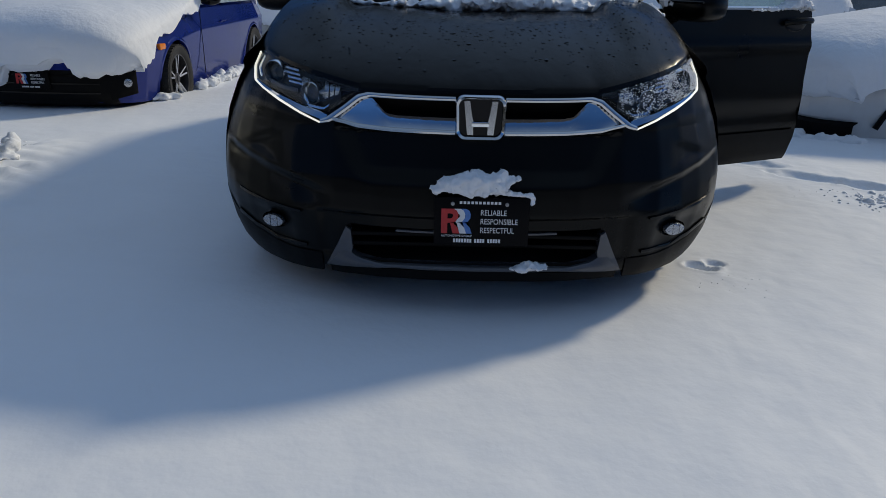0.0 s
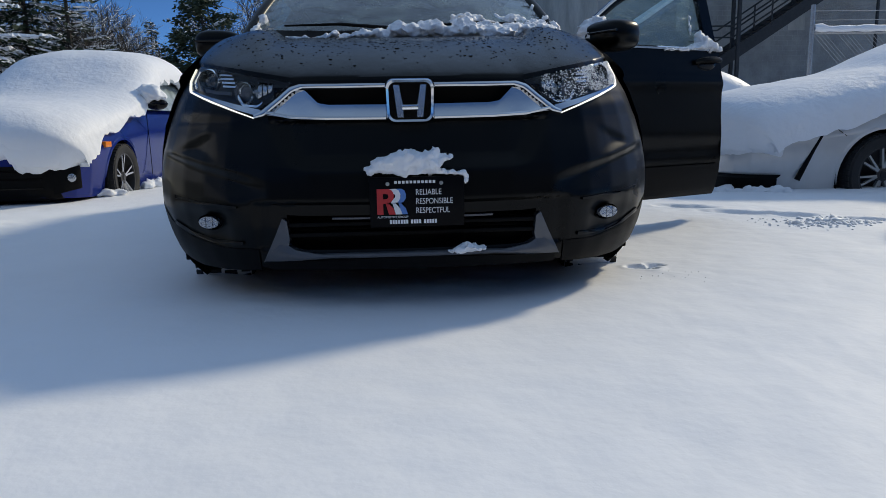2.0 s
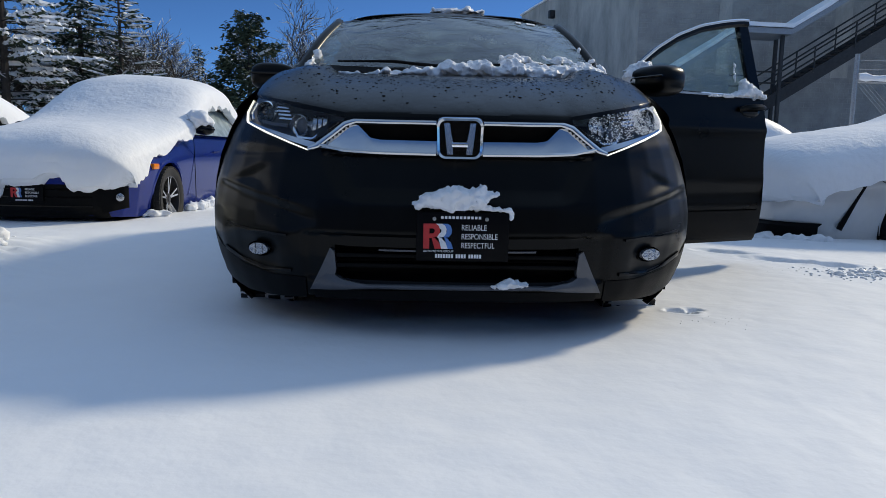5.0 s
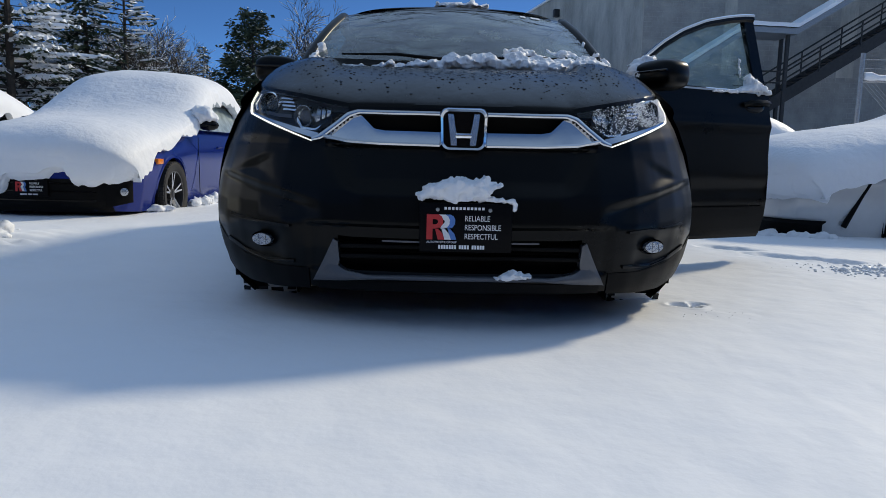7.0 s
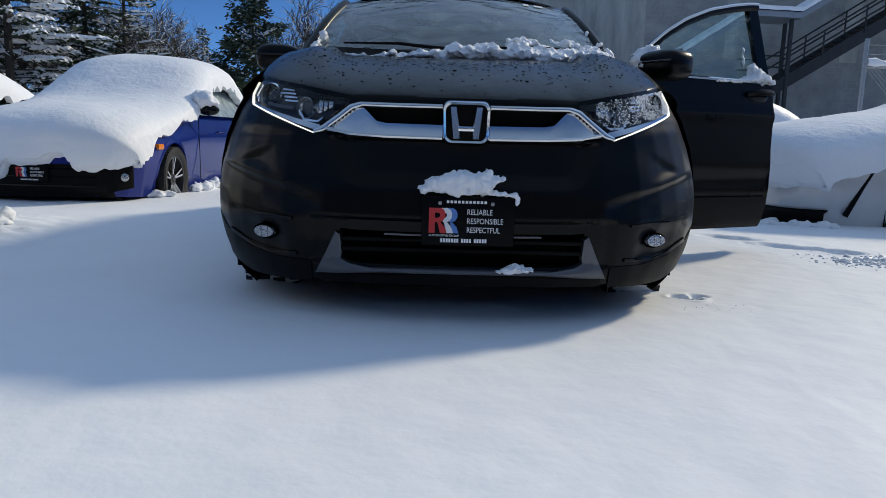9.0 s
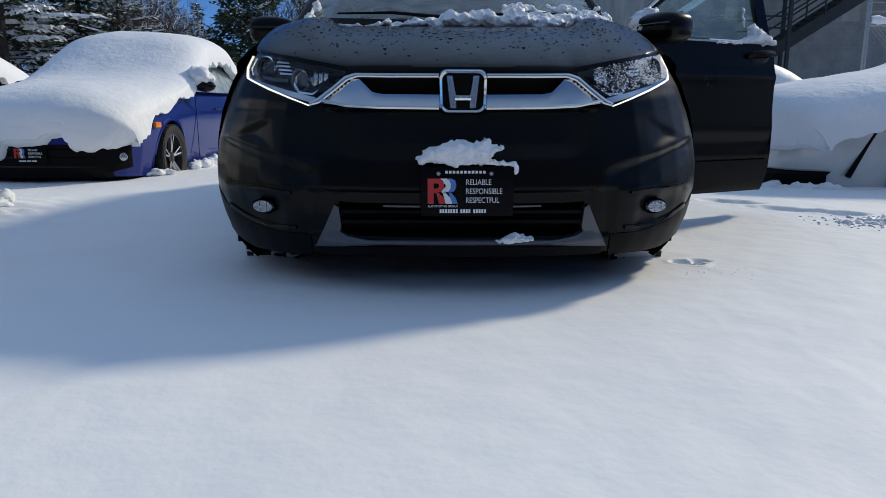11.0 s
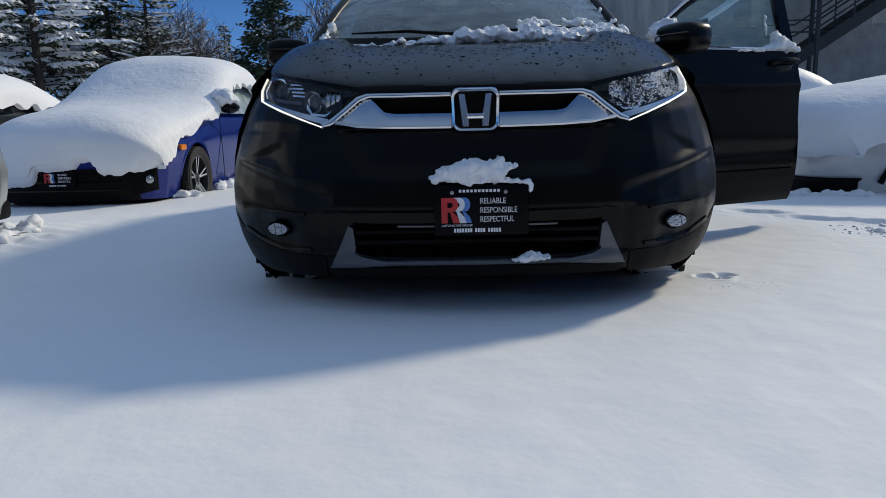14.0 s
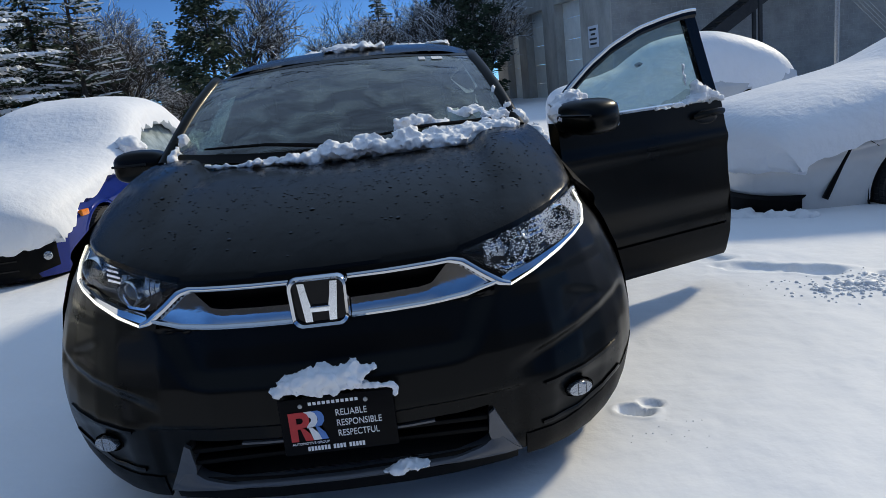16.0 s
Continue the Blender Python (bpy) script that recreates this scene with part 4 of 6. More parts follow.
for x in (-0.082, 0.093):
    bm = bmesh.new()
    revolve(bm, [(0.0005, -0.004), (0.006, -0.003), (0.007, 0.002)], 12, pose(x, PY, 0.650, 0, 0, 90))
    part("plate_screw", bm, GALVANISED, plate)

# snow left on the SUV
rng = random.Random(5)
lumps = []
for i in range(95):
    x = rng.uniform(-0.34, 0.70) if i > 20 else rng.uniform(-0.15, 0.25)
    h = 0.012 + 0.070 * math.exp(-((x - 0.20) / 0.26) ** 2) * rng.uniform(0.5, 1.2)
    yb, zb = cowl(x)
    a = rng.uniform(0.022, 0.058) * (0.55 + 0.45 * smoothstep(x, -0.30, 0.05))
    lumps.append((x, yb - 0.02 + rng.uniform(-0.035, 0.05), zb + 0.012 + rng.uniform(0, h * 0.7), a, a * 0.8, a * 0.62))
for i in range(22):
    x = -0.70 + 0.42 * i / 21
    yb, zb = cowl(x)
    lumps.append((x, yb - 0.005, zb + 0.004, 0.026, 0.018, 0.011))
for x, dy, dz, a in ((0.28, 0.12, 0.10, 0.07), (0.34, 0.14, 0.10, 0.06), (0.42, 0.10, 0.07, 0.05), (0.50, 0.16, 0.10, 0.06), (0.55, 0.17, 0.11, 0.05), (0.62, 0.10, 0.06, 0.06), (0.66, 0.12, 0.06, 0.06),
                     (0.58, 0.04, 0.03, 0.06), (0.50, 0.02, 0.03, 0.06), (0.42, -0.07, 0.01, 0.05), (0.46, -0.08, 0.01, 0.045)):
    yb, zb = cowl(x)
    lumps.append((x, yb + dy, zb + dz * 0.85, a, a * 0.8, a * 0.6))
tagged(snow_heap("cowl_snow", lumps, None, 0.0075, seed=1), "ridge of lumpy white snow at the foot of the windshield", "snow")
tagged(snow_heap("pillar_snow", [(-0.675, 1.08, 1.285, 0.022, 0.03, 0.03), (-0.655, 1.14, 1.325, 0.022, 0.035, 0.035), (-0.68, 1.05, 1.262, 0.03, 0.03, 0.02)], None, 0.008, seed=9),
       "small snow lump on the windshield corner", "snow")
tagged(snow_heap("pillar_snow", [(0.73, 1.13, 1.28, 0.035, 0.05, 0.03), (0.76, 1.17, 1.26, 0.03, 0.05, 0.025), (0.69, 1.16, 1.32, 0.02, 0.03, 0.03), (0.66, 1.28, 1.39, 0.014, 0.04, 0.03)], None, 0.008, seed=15),
       "small snow lump by the driver side pillar", "snow")
tagged(snow_heap("plate_snow", [(-0.135, -0.095, 0.697, 0.026, 0.024, 0.014), (-0.105, -0.098, 0.710, 0.034, 0.03, 0.026), (-0.065, -0.10, 0.716, 0.042, 0.036, 0.034), (-0.02, -0.10, 0.722, 0.044, 0.04, 0.040),
                                (0.025, -0.10, 0.716, 0.044, 0.038, 0.036), (0.060, -0.10, 0.722, 0.034, 0.034, 0.036), (0.072, -0.095, 0.752, 0.015, 0.02, 0.020), (0.098, -0.092, 0.730, 0.022, 0.02, 0.017), (0.122, -0.09, 0.731, 0.014, 0.014, 0.009),
                                (-0.03, -0.09, 0.692, 0.085, 0.03, 0.016), (0.085, -0.09, 0.688, 0.034, 0.018, 0.010), (0.135, -0.095, 0.684, 0.030, 0.012, 0.009), (0.168, -0.095, 0.678, 0.016, 0.012, 0.011), (0.176, -0.095, 0.662, 0.009, 0.010, 0.014)], None, 0.0055, seed=21),
       "jagged white snow clump above the plate", "snow")
tagged(snow_heap("bumper_snow", [(0.16, -0.078, 0.424, 0.035, 0.03, 0.012), (0.185, -0.078, 0.430, 0.03, 0.03, 0.018), (0.215, -0.075, 0.426, 0.03, 0.03, 0.012), (0.13, -0.078, 0.421, 0.02, 0.02, 0.007)], None, 0.006, seed=33),
       "small white snow lump on the skid plate", "snow")
rl = [(0.0, 1.68, 1.655, 0.06, 0.05, 0.018), (0.08, 1.67, 1.655, 0.06, 0.05, 0.020), (0.15, 1.70, 1.655, 0.05, 0.06, 0.014), (-0.06, 1.72, 1.66, 0.05, 0.06, 0.018), (0.03, 1.76, 1.668, 0.08, 0.06, 0.016)]
rl += [(rng.uniform(-0.25, 0.5), rng.uniform(2.6, 3.0), 1.69, 0.09, 0.12, 0.022) for i in range(16)]
tagged(snow_heap("roof_snow", rl, None, 0.010, seed=41), "thin patch of leftover snow on the roof", "snow")
dl = [tuple(door_at(u, z, n)) + (a, b, c) for u, z, n, a, b, c in
      ((0.86, 1.235, 0.0, 0.05, 0.05, 0.025), (0.90, 1.26, 0.0, 0.045, 0.045, 0.045), (0.88, 1.29, -0.01, 0.03, 0.03, 0.04), (0.95, 1.24, 0.0, 0.05, 0.045, 0.03), (1.0, 1.225, 0.0, 0.04, 0.04, 0.016),
       (0.80, 1.225, 0.0, 0.05, 0.04, 0.012), (0.72, 1.218, 0.004, 0.06, 0.03, 0.010), (0.83, 1.33, -0.02, 0.010, 0.012, 0.03), (0.825, 1.385, -0.02, 0.011, 0.012, 0.03), (0.62, 1.215, 0.004, 0.05, 0.03, 0.008))]
tagged(snow_heap("door_snow", dl, None, 0.007, seed=51), "snow lump on the sill of the open door window", "snow")
ml = [tuple(door_at(u, z, n)) + (a, b, c) for u, z, n, a, b, c in ((0.02, 1.27, 0.07, 0.085, 0.085, 0.06), (0.05, 1.31, 0.06, 0.065, 0.065, 0.05), (-0.03, 1.25, 0.09, 0.06, 0.065, 0.045), (0.01, 1.23, 0.11, 0.07, 0.07, 0.04), (0.10, 1.255, 0.12, 0.05, 0.05, 0.018), (-0.03, 1.20, 0.17, 0.03, 0.05, 0.014))]
tagged(snow_heap("mirror_snow", ml, None, 0.008, seed=61), "snow lump between the open door and its mirror", "snow")
tagged(snow_heap("fender_snow", [(0.80, 0.90 + 0.03 * i, 1.20 + 0.004 * i, 0.018, 0.03, 0.016) for i in range(8)], None, 0.007, seed=71), "thin line of snow on the fender edge", "snow")

# melt water beads on the hood
bm = bmesh.new()
for i in range(900):
    s, t = rng.uniform(-0.95, 0.95), rng.betavariate(2.2, 1.6)
    p = hood(s, t)
    r = rng.uniform(0.0018, 0.0055) * (1.6 if rng.random() < 0.06 else 1)
    ring = [bm.verts.new(p + Vector((r * math.cos(a) * rng.uniform(0.8, 1.2), r * 1.2 * math.sin(a), 0.0003))) for a in np.linspace(0, 2 * math.pi, 8)[:-1]]
    topv = bm.verts.new(p + Vector((0, 0, r * 0.55)))
    for k in range(7):
        bm.faces.new((ring[k], ring[(k + 1) % 7], topv))
structure("water_beads", bm, WATER, "beads of melt water on the black hood", True, 80, "stuff", "water")

# frost and snow grains on the driver side headlight
bm = bmesh.new()
for i in range(6500):
    x = rng.uniform(0.46, 0.812)
    lo = float(np.interp(x, (0.44, 0.515, 0.65, 0.79, 0.815), (0.950, 0.905, 0.935, 0.975, 0.99)))
    hi = nose_top(x) - 0.006
    z = rng.uniform(lo, hi)
    patch = 0.65 + 1.2 * noise.noise(Vector((x * 22, z * 26, 3.0)))
    if rng.random() > patch * (0.20 + 0.80 * smoothstep(x, 0.56, 0.76)):
        continue
    s = rng.uniform(0.0009, 0.0020) * (1.7 if rng.random() < 0.05 else 1)
    lathe_ellipsoid(bm, (x, front_y(x, z) - 0.003, z), (s * 1.3, s * 0.6, s), 0.5, i * 0.9, 1, 2)
structure("headlight_frost", bm, SNOW_CRUST, "frost and snow grains on the headlight", True, 180, "stuff", "snow")


# ---- the other cars, under their snow ----
def lower_body(parent, mat, prof, length, width, wheel_ys, wheel_r, wheel_z, name="body", lip_mat=None):
    """Car sides, nose and tail. prof: (y, top z, half width, bottom z) from nose to tail."""
    P = np.array(prof, float)

    def at(y, r):
        top, w, low = (float(np.interp(y, P[:, 0], P[:, k])) for k in (1, 2, 3))
        z = low + (top - low) * min(1, r * 1.25)
        k = (z - low) / (top - low)
        x = w * (0.93 + 0.07 * math.sin(min(1, k * 1.35) * math.pi / 2)) * (1 - 0.10 * max(0, k - 0.72) / 0.28)
        if r > 0.8:
            q = (r - 0.8) / 0.2
            x, z = x * (1 - q), top + 0.03 * math.sin(q * math.pi / 2)
        return Vector((x, y, z))

    ys, rs = np.unique(np.concatenate([np.linspace(P[0, 0], P[-1, 0], 110), P[:, 0]])), np.linspace(0, 1, 41)
    bm = bmesh.new()
    for sd in (-1, 1):
        def cut(i, j):
            p = at((ys[i] + ys[i + 1]) / 2, (rs[j] + rs[j + 1]) / 2)
            return any(math.hypot(p.y - wy, p.z - wheel_z) < wheel_r + 0.055 for wy in wheel_ys) and rs[j] < 0.79
        grid(lambda y, r: Vector((at(y, r).x * sd, y, at(y, r).z)), ys, rs, cut, bm)
    for y in (ys[0], ys[-1]):
        grid(lambda k, r: Vector((at(y, r).x * k, y, at(y, r).z)), (-1, -0.5, 0, 0.5, 1), rs, bm=bm)
    part(name, bm, mat, parent)
    for wy in wheel_ys:
        for sd in (-1, 1):
            def lip(a, k):
                rad = wheel_r + 0.035 + 0.045 * k
                y, z = wy + rad * math.cos(a), max(0.16, wheel_z + rad * math.sin(a))
                top, low = float(np.interp(y, P[:, 0], P[:, 1])), float(np.interp(y, P[:, 0], P[:, 3]))
                x = at(y, min(0.8, max(0, (z - low) / (top - low) / 1.25))).x + (0.006 if k > 0.1 else -0.03)
                return Vector(((x - (0.01 if k > 0.95 else 0)) * sd, y, z))
            part("wheel_arch", grid(lip, np.linspace(-0.2, math.pi + 0.2, 40), (0, 0.12, 0.6, 1)), lip_mat or mat, parent)
            bm = bmesh.new()
            m = pose(float(np.interp(wy, P[:, 0], P[:, 2])) * 0.96 * sd, wy, wheel_z, 0, 0, 0 if sd > 0 else 180)
            revolve(bm, [(wheel_r + 0.06, 0.0), (wheel_r + 0.06, -0.3), (0.1, -0.31)], 36, m)
            bmesh.ops.delete(bm, geom=[f for f in bm.faces if len(f.verts) > 8 and abs((m.inverted() @ f.calc_center_median()).x) < 0.1], context="FACES")
            part("wheel_well", bm, BLACK_PLASTIC, parent)
    return at


def snow_blanket(name, path, parent_m, label, seed, ragged=0.05, lumps=0.02, nv=72, nu=170, edge_line=None):
    """A thick snow cover over a car. path: (y, z, half width, side drop) from nose to tail."""
    P = sample(path, nu)
    for _ in range(14 if nu < 120 else 30):
        P[1:-1] = 0.25 * P[:-2] + 0.5 * P[1:-1] + 0.25 * P[2:]
    bm = bmesh.new()
    rows = []
    off = Vector((seed * 7.1, seed * 3.3, seed))
    for i in range(nu):
        y, z, w, d = P[i]
        a, b = P[max(0, i - 1)], P[min(nu - 1, i + 1)]
        t = Vector((0, b[0] - a[0], b[1] - a[1])).normalized()
        n = Vector((0, -t.z, t.y))
        row = []
        for j in range(nv):
            k = -1 + 2 * j / (nv - 1)
            th = k * math.pi / 2
            x = w * math.copysign(abs(math.sin(th)) ** 0.72, th)
            fall = 1 - max(0, math.cos(th)) ** 0.72
            dd = 0.0
            edge = max(0, abs(k) - 0.80) / 0.20
            e = i * 110 / nu
            dd += edge * ragged * 2.0 * noise.noise(Vector((e * 0.20, k * 3, seed))) + edge * ragged * (0.7 * noise.noise(Vector((e * 0.55, k * 3, seed + 5))) + 0.4 * noise.noise(Vector((e * 1.3, k * 3, seed + 9))))
            p = Vector((x, y - n.y * 0.42 * fall, z - d * fall - dd))
            nn = (Vector((math.sin(th), 0, 0)) + n * math.cos(th)).normalized()
            p += nn * lumps * (noise.noise(p * 1.3 + off) + 0.35 * noise.noise(p * 4 + off) + 0.16 * noise.noise(p * 11 + off))
            if i < 3:
                p.z += ragged * noise.noise(Vector((x * 6, seed, 1))) + 0.5 * ragged * noise.noise(Vector((x * 19, seed, 4)))
            if edge_line and i < 14:
                p.z += edge_line(x) * (1 - i / 14)
            row.append(p)
        rows.append(row)
    outer = [[bm.verts.new(p) for p in r] for r in rows]
    # an inner skin gives the broken edges their thickness
    inner = []
    for i, r in enumerate(rows):
        y, z, w, d = P[i]
        q = []
        for j, p in enumerate(r):
            k = -1 + 2 * j / (nv - 1)
            inset = Vector((-math.copysign(0.10, k) * smoothstep(abs(k), 0.5, 1), (0.12 if i < 4 else 0), -0.06 * (1 - smoothstep(abs(k), 0.5, 1))))
            q.append(bm.verts.new(p + inset))
        inner.append(q)
    for g in (outer, inner):
        for i in range(nu - 1):
            for j in range(nv - 1):
                bm.faces.new((g[i][j], g[i + 1][j], g[i + 1][j + 1], g[i][j + 1]))
    for i in range(nu - 1):
        for j in (0, nv - 1):
            bm.faces.new((outer[i][j], outer[i + 1][j], inner[i + 1][j], inner[i][j]))
    for j in range(nv - 1):
        for i in (0, nu - 1):
            bm.faces.new((outer[i][j], outer[i][j + 1], inner[i][j + 1], inner[i][j]))
    ob = mesh_object(name, bm, SNOW_CRUST, True, 60)
    ob.matrix_world = parent_m
    return tagged(ob, label, "snow")


# blue sedan
BLUE_AT = pose(-3.62, 3.94, 0.03, 0, 0, -1.5)
blue = thing("sedan", BLUE_AT, "bright blue sedan buried under thick snow", "car")
at = lower_body(blue, BLUE_PAINT, [(0.0, 0.62, 0.42, 0.24), (0.03, 0.66, 0.57, 0.22), (0.10, 0.70, 0.69, 0.21), (0.20, 0.74, 0.77, 0.20), (0.35, 0.78, 0.835, 0.19), (0.55, 0.82, 0.875, 0.19), (0.93, 0.90, 0.895, 0.19), (1.6, 0.98, 0.90, 0.20),
                                   (3.0, 1.0, 0.90, 0.20), (3.9, 1.0, 0.88, 0.22), (4.3, 0.98, 0.82, 0.25), (4.6, 0.9, 0.68, 0.3)], 4.6, 1.8, (0.93, 3.63), 0.325, 0.325)
for wy in (0.93, 3.63):
    for sd in (-1, 1):
        wheel = new("wheel")
        wheel.parent = blue
        make_wheel(wheel, pose(0.80 * sd, wy, 0.325, 0, 0, 0 if sd > 0 else 180), 0.325, 0.21, 5, 0.235, True)
def blue_nose(x):
    return float(np.interp(abs(x), (0, 0.42, 0.57, 0.69, 0.77, 0.835), (-0.02, 0.0, 0.03, 0.10, 0.20, 0.35)))


bm = grid(lambda x, z: Vector((x, blue_nose(x) - 0.022 + 0.05 * (z < 0.22), z)), np.linspace(-0.66, 0.66, 41), np.linspace(0.20, 0.50, 6))
part("lower_grille", bm, BLACK_PLASTIC, blue, "black lower grille")
for z in (0.30, 0.38, 0.45):
    part("grille_bar", grid(lambda x, k: Vector((x, blue_nose(x) - 0.032, z + 0.012 * k)), np.linspace(-0.55, 0.55, 25), (0, 1)), GLOSS_BLACK, blue)
bm = grid(lambda x, z: Vector((x, blue_nose(x) - 0.028, z)), np.linspace(-0.62, 0.62, 33), np.linspace(0.50, 0.60, 4))
part("nose_panel", bm, BLUE_PAINT, blue)
for sd in (-1, 1):
    m = pose(0.74 * sd, blue_nose(0.74) - 0.040, 0.385, 0, 0, 90 + 40 * sd)
    bm = bmesh.new()
    revolve(bm, [(0.001, -0.012), (0.02, -0.008), (0.036, 0.0), (0.040, 0.02)], 20, m)
    part("fog_lamp", bm, FOG, blue, "round fog lamp")
    bm = grid(lambda x, z: Vector((x * sd, blue_nose(x) - 0.030, z + 0.25 * (x - 0.6))), np.linspace(0.62, 0.785, 14), np.linspace(0.24, 0.44, 6))
    part("fog_lamp_pod", bm, BLACK_PLASTIC, blue)
    bm = bmesh.new()
    box(bm, (0.872 * sd - 0.02, 0.53, 0.630), (0.872 * sd + 0.022, 0.66, 0.685), 0.010)
    part("side_marker", bm, AMBER, blue, "amber side marker")
    bm = grid(lambda y, k: Vector(((0.875 - 0.20 * k - 0.0) * sd, y - 0.0, 0.99 + 0.33 * k * float(np.interp(y, (1.5, 2.1, 3.4, 4.0), (0.1, 1, 1, 0.1))))), np.linspace(1.5, 4.0, 20), np.linspace(0, 1, 6))
    part("side_glass", bm, PALE_WINDOW, blue, "side windows with a pale mottle for the snow behind them")
    bm = bmesh.new()
    tube(bm, [Vector((0.87 * sd, 1.35, 0.98)), Vector((0.72 * sd, 2.05, 1.33)), Vector((0.66 * sd, 2.6, 1.39))], 0.035, 8)
    part("roof_pillar", bm, BLUE_PAINT, blue)
    bm = bmesh.new()
    lathe_ellipsoid(bm, (1.0 * sd, 1.66, 1.045), (0.12, 0.07, 0.062), 0, 0, 2)
    part("door_mirror", bm, GLOSS_BLACK, blue, "dark door mirror")
    bm = bmesh.new()
    tube(bm, [Vector((0.905 * sd, y, 0.78 + 0.02 * (y - 1))) for y in np.linspace(2.25, 2.45, 4)], 0.012, 6)
    part("door_handle", bm, BLUE_PAINT, blue)
    bm = bmesh.new()
    tube(bm, [Vector((0.905 * sd, 1.62, 0.3)), Vector((0.91 * sd, 1.60, 0.6)), Vector((0.895 * sd, 1.62, 0.95))], 0.004, 5)
    part("door_gap", bm, BLACK_PLASTIC, blue)
bm = bmesh.new()
box(bm, (-0.60, 2.0, 0.9), (0.60, 3.8, 1.30), 0.1)
part("cabin", bm, DARK_GLASS, blue)
blue_plate = part("licence_plate", bmesh.new(), PLATE_BLACK, blue, "black dealer plate")
PX = -0.01
bm = bmesh.new()
box(bm, (PX - 0.155, -0.055, 0.34), (PX + 0.155, -0.040, 0.50), 0.004)
part("plate_frame", bm, PLATE_BLACK, blue_plate)
plate_face(blue_plate, PX - 0.13, -0.0565, Matrix.Translation((0, 0, -0.168)))
for word, z, w in (("RELIABLE", 0.613, 0.085), ("RESPONSIBLE", 0.583, 0.122), ("RESPECTFUL", 0.553, 0.112)):
    lettering(word, PX - 0.004, z - 0.168, 0.019, PLATE_WHITE, blue_plate, w, -0.058)
def blue_edge(x):
    """Broken lower edge of the snow on the nose: bare over the plate and beside it, hanging elsewhere."""
    return float(np.interp(x, (-0.60, -0.24, -0.20, 0.15, 0.17, 0.33, 0.36, 0.50, 0.66, 0.80), (-0.18, -0.17, -0.03, -0.02, 0.05, 0.05, -0.06, -0.09, -0.07, -0.02)))


snow_blanket("car_snow", [(-0.10, 0.54, 0.76, 0.02), (-0.17, 0.66, 0.82, 0.14), (-0.15, 0.82, 0.86, 0.34), (0.04, 0.96, 0.88, 0.48), (0.25, 1.01, 0.895, 0.42), (0.45, 1.04, 0.90, 0.33), (1.0, 1.10, 0.92, 0.24), (1.35, 1.18, 0.92, 0.20),
                          (1.75, 1.42, 0.90, 0.26), (2.1, 1.64, 0.86, 0.34), (2.6, 1.72, 0.84, 0.36), (3.2, 1.71, 0.83, 0.36), (3.8, 1.50, 0.82, 0.36), (4.3, 1.28, 0.82, 0.3), (4.6, 1.10, 0.76, 0.25), (4.75, 0.82, 0.7, 0.15)],
             BLUE_AT, "thick smooth snow cover over the blue sedan", 2.0, edge_line=blue_edge)
tagged(snow_heap("mirror_snow", [(-2.63, 5.56, 1.19, 0.14, 0.13, 0.095), (-2.56, 5.56, 1.155, 0.10, 0.10, 0.06), (-2.72, 5.60, 1.16, 0.10, 0.12, 0.08)], None, 0.02, seed=81), "snow cap on the blue sedan mirror", "snow")
rng = random.Random(31)
for x0, y0, x1, y1, count, size in ((-2.66, 5.25, -2.56, 6.9, 18, 0.065), (-2.78, 4.40, -2.68, 4.62, 4, 0.045)):
    rubble = [(x0 + (x1 - x0) * q / count + rng.gauss(0, 0.03), y0 + (y1 - y0) * q / count, 0.235, size * rng.uniform(0.7, 1.3), size * rng.uniform(0.8, 1.5), size * rng.uniform(0.6, 1.0)) for q in range(count)]
    tagged(snow_heap("snow_rubble", rubble, None, 0.018, seed=x0), "broken snow fallen beside the blue sedan", "snow")

# pearl white sedan, its nose towards the SUV's open door
WHITE_AT = pose(2.78, 4.12, 0, 0, 0, -88)
white = thing("sedan", WHITE_AT, "pearl white sedan with snow covered nose", "car")
lower_body(white, WHITE_PAINT, [(0.0, 0.60, 0.45, 0.24), (0.04, 0.64, 0.62, 0.22), (0.12, 0.68, 0.75, 0.21), (0.25, 0.74, 0.84, 0.20), (0.40, 0.78, 0.89, 0.20), (0.55, 0.82, 0.915, 0.20), (1.15, 0.93, 0.935, 0.20), (1.9, 1.0, 0.935, 0.21), (3.9, 1.02, 0.92, 0.22), (4.9, 0.95, 0.8, 0.3)],
           4.9, 1.87, (1.18, 3.93), 0.335, 0.335)
for wy in (1.18, 3.93):
    for sd in (-1, 1):
        wheel = new("wheel")
        wheel.parent = white
        make_wheel(wheel, pose(0.868 * sd, wy, 0.335, 0, 0, 0 if sd > 0 else 180), 0.335, 0.22, 7, 0.235, True, SILVER_PAINT, DARK_ALLOY)
def white_nose(x):
    return float(np.interp(abs(x), (0, 0.45, 0.62, 0.75, 0.84, 0.89), (-0.01, 0.0, 0.04, 0.12, 0.25, 0.40)))


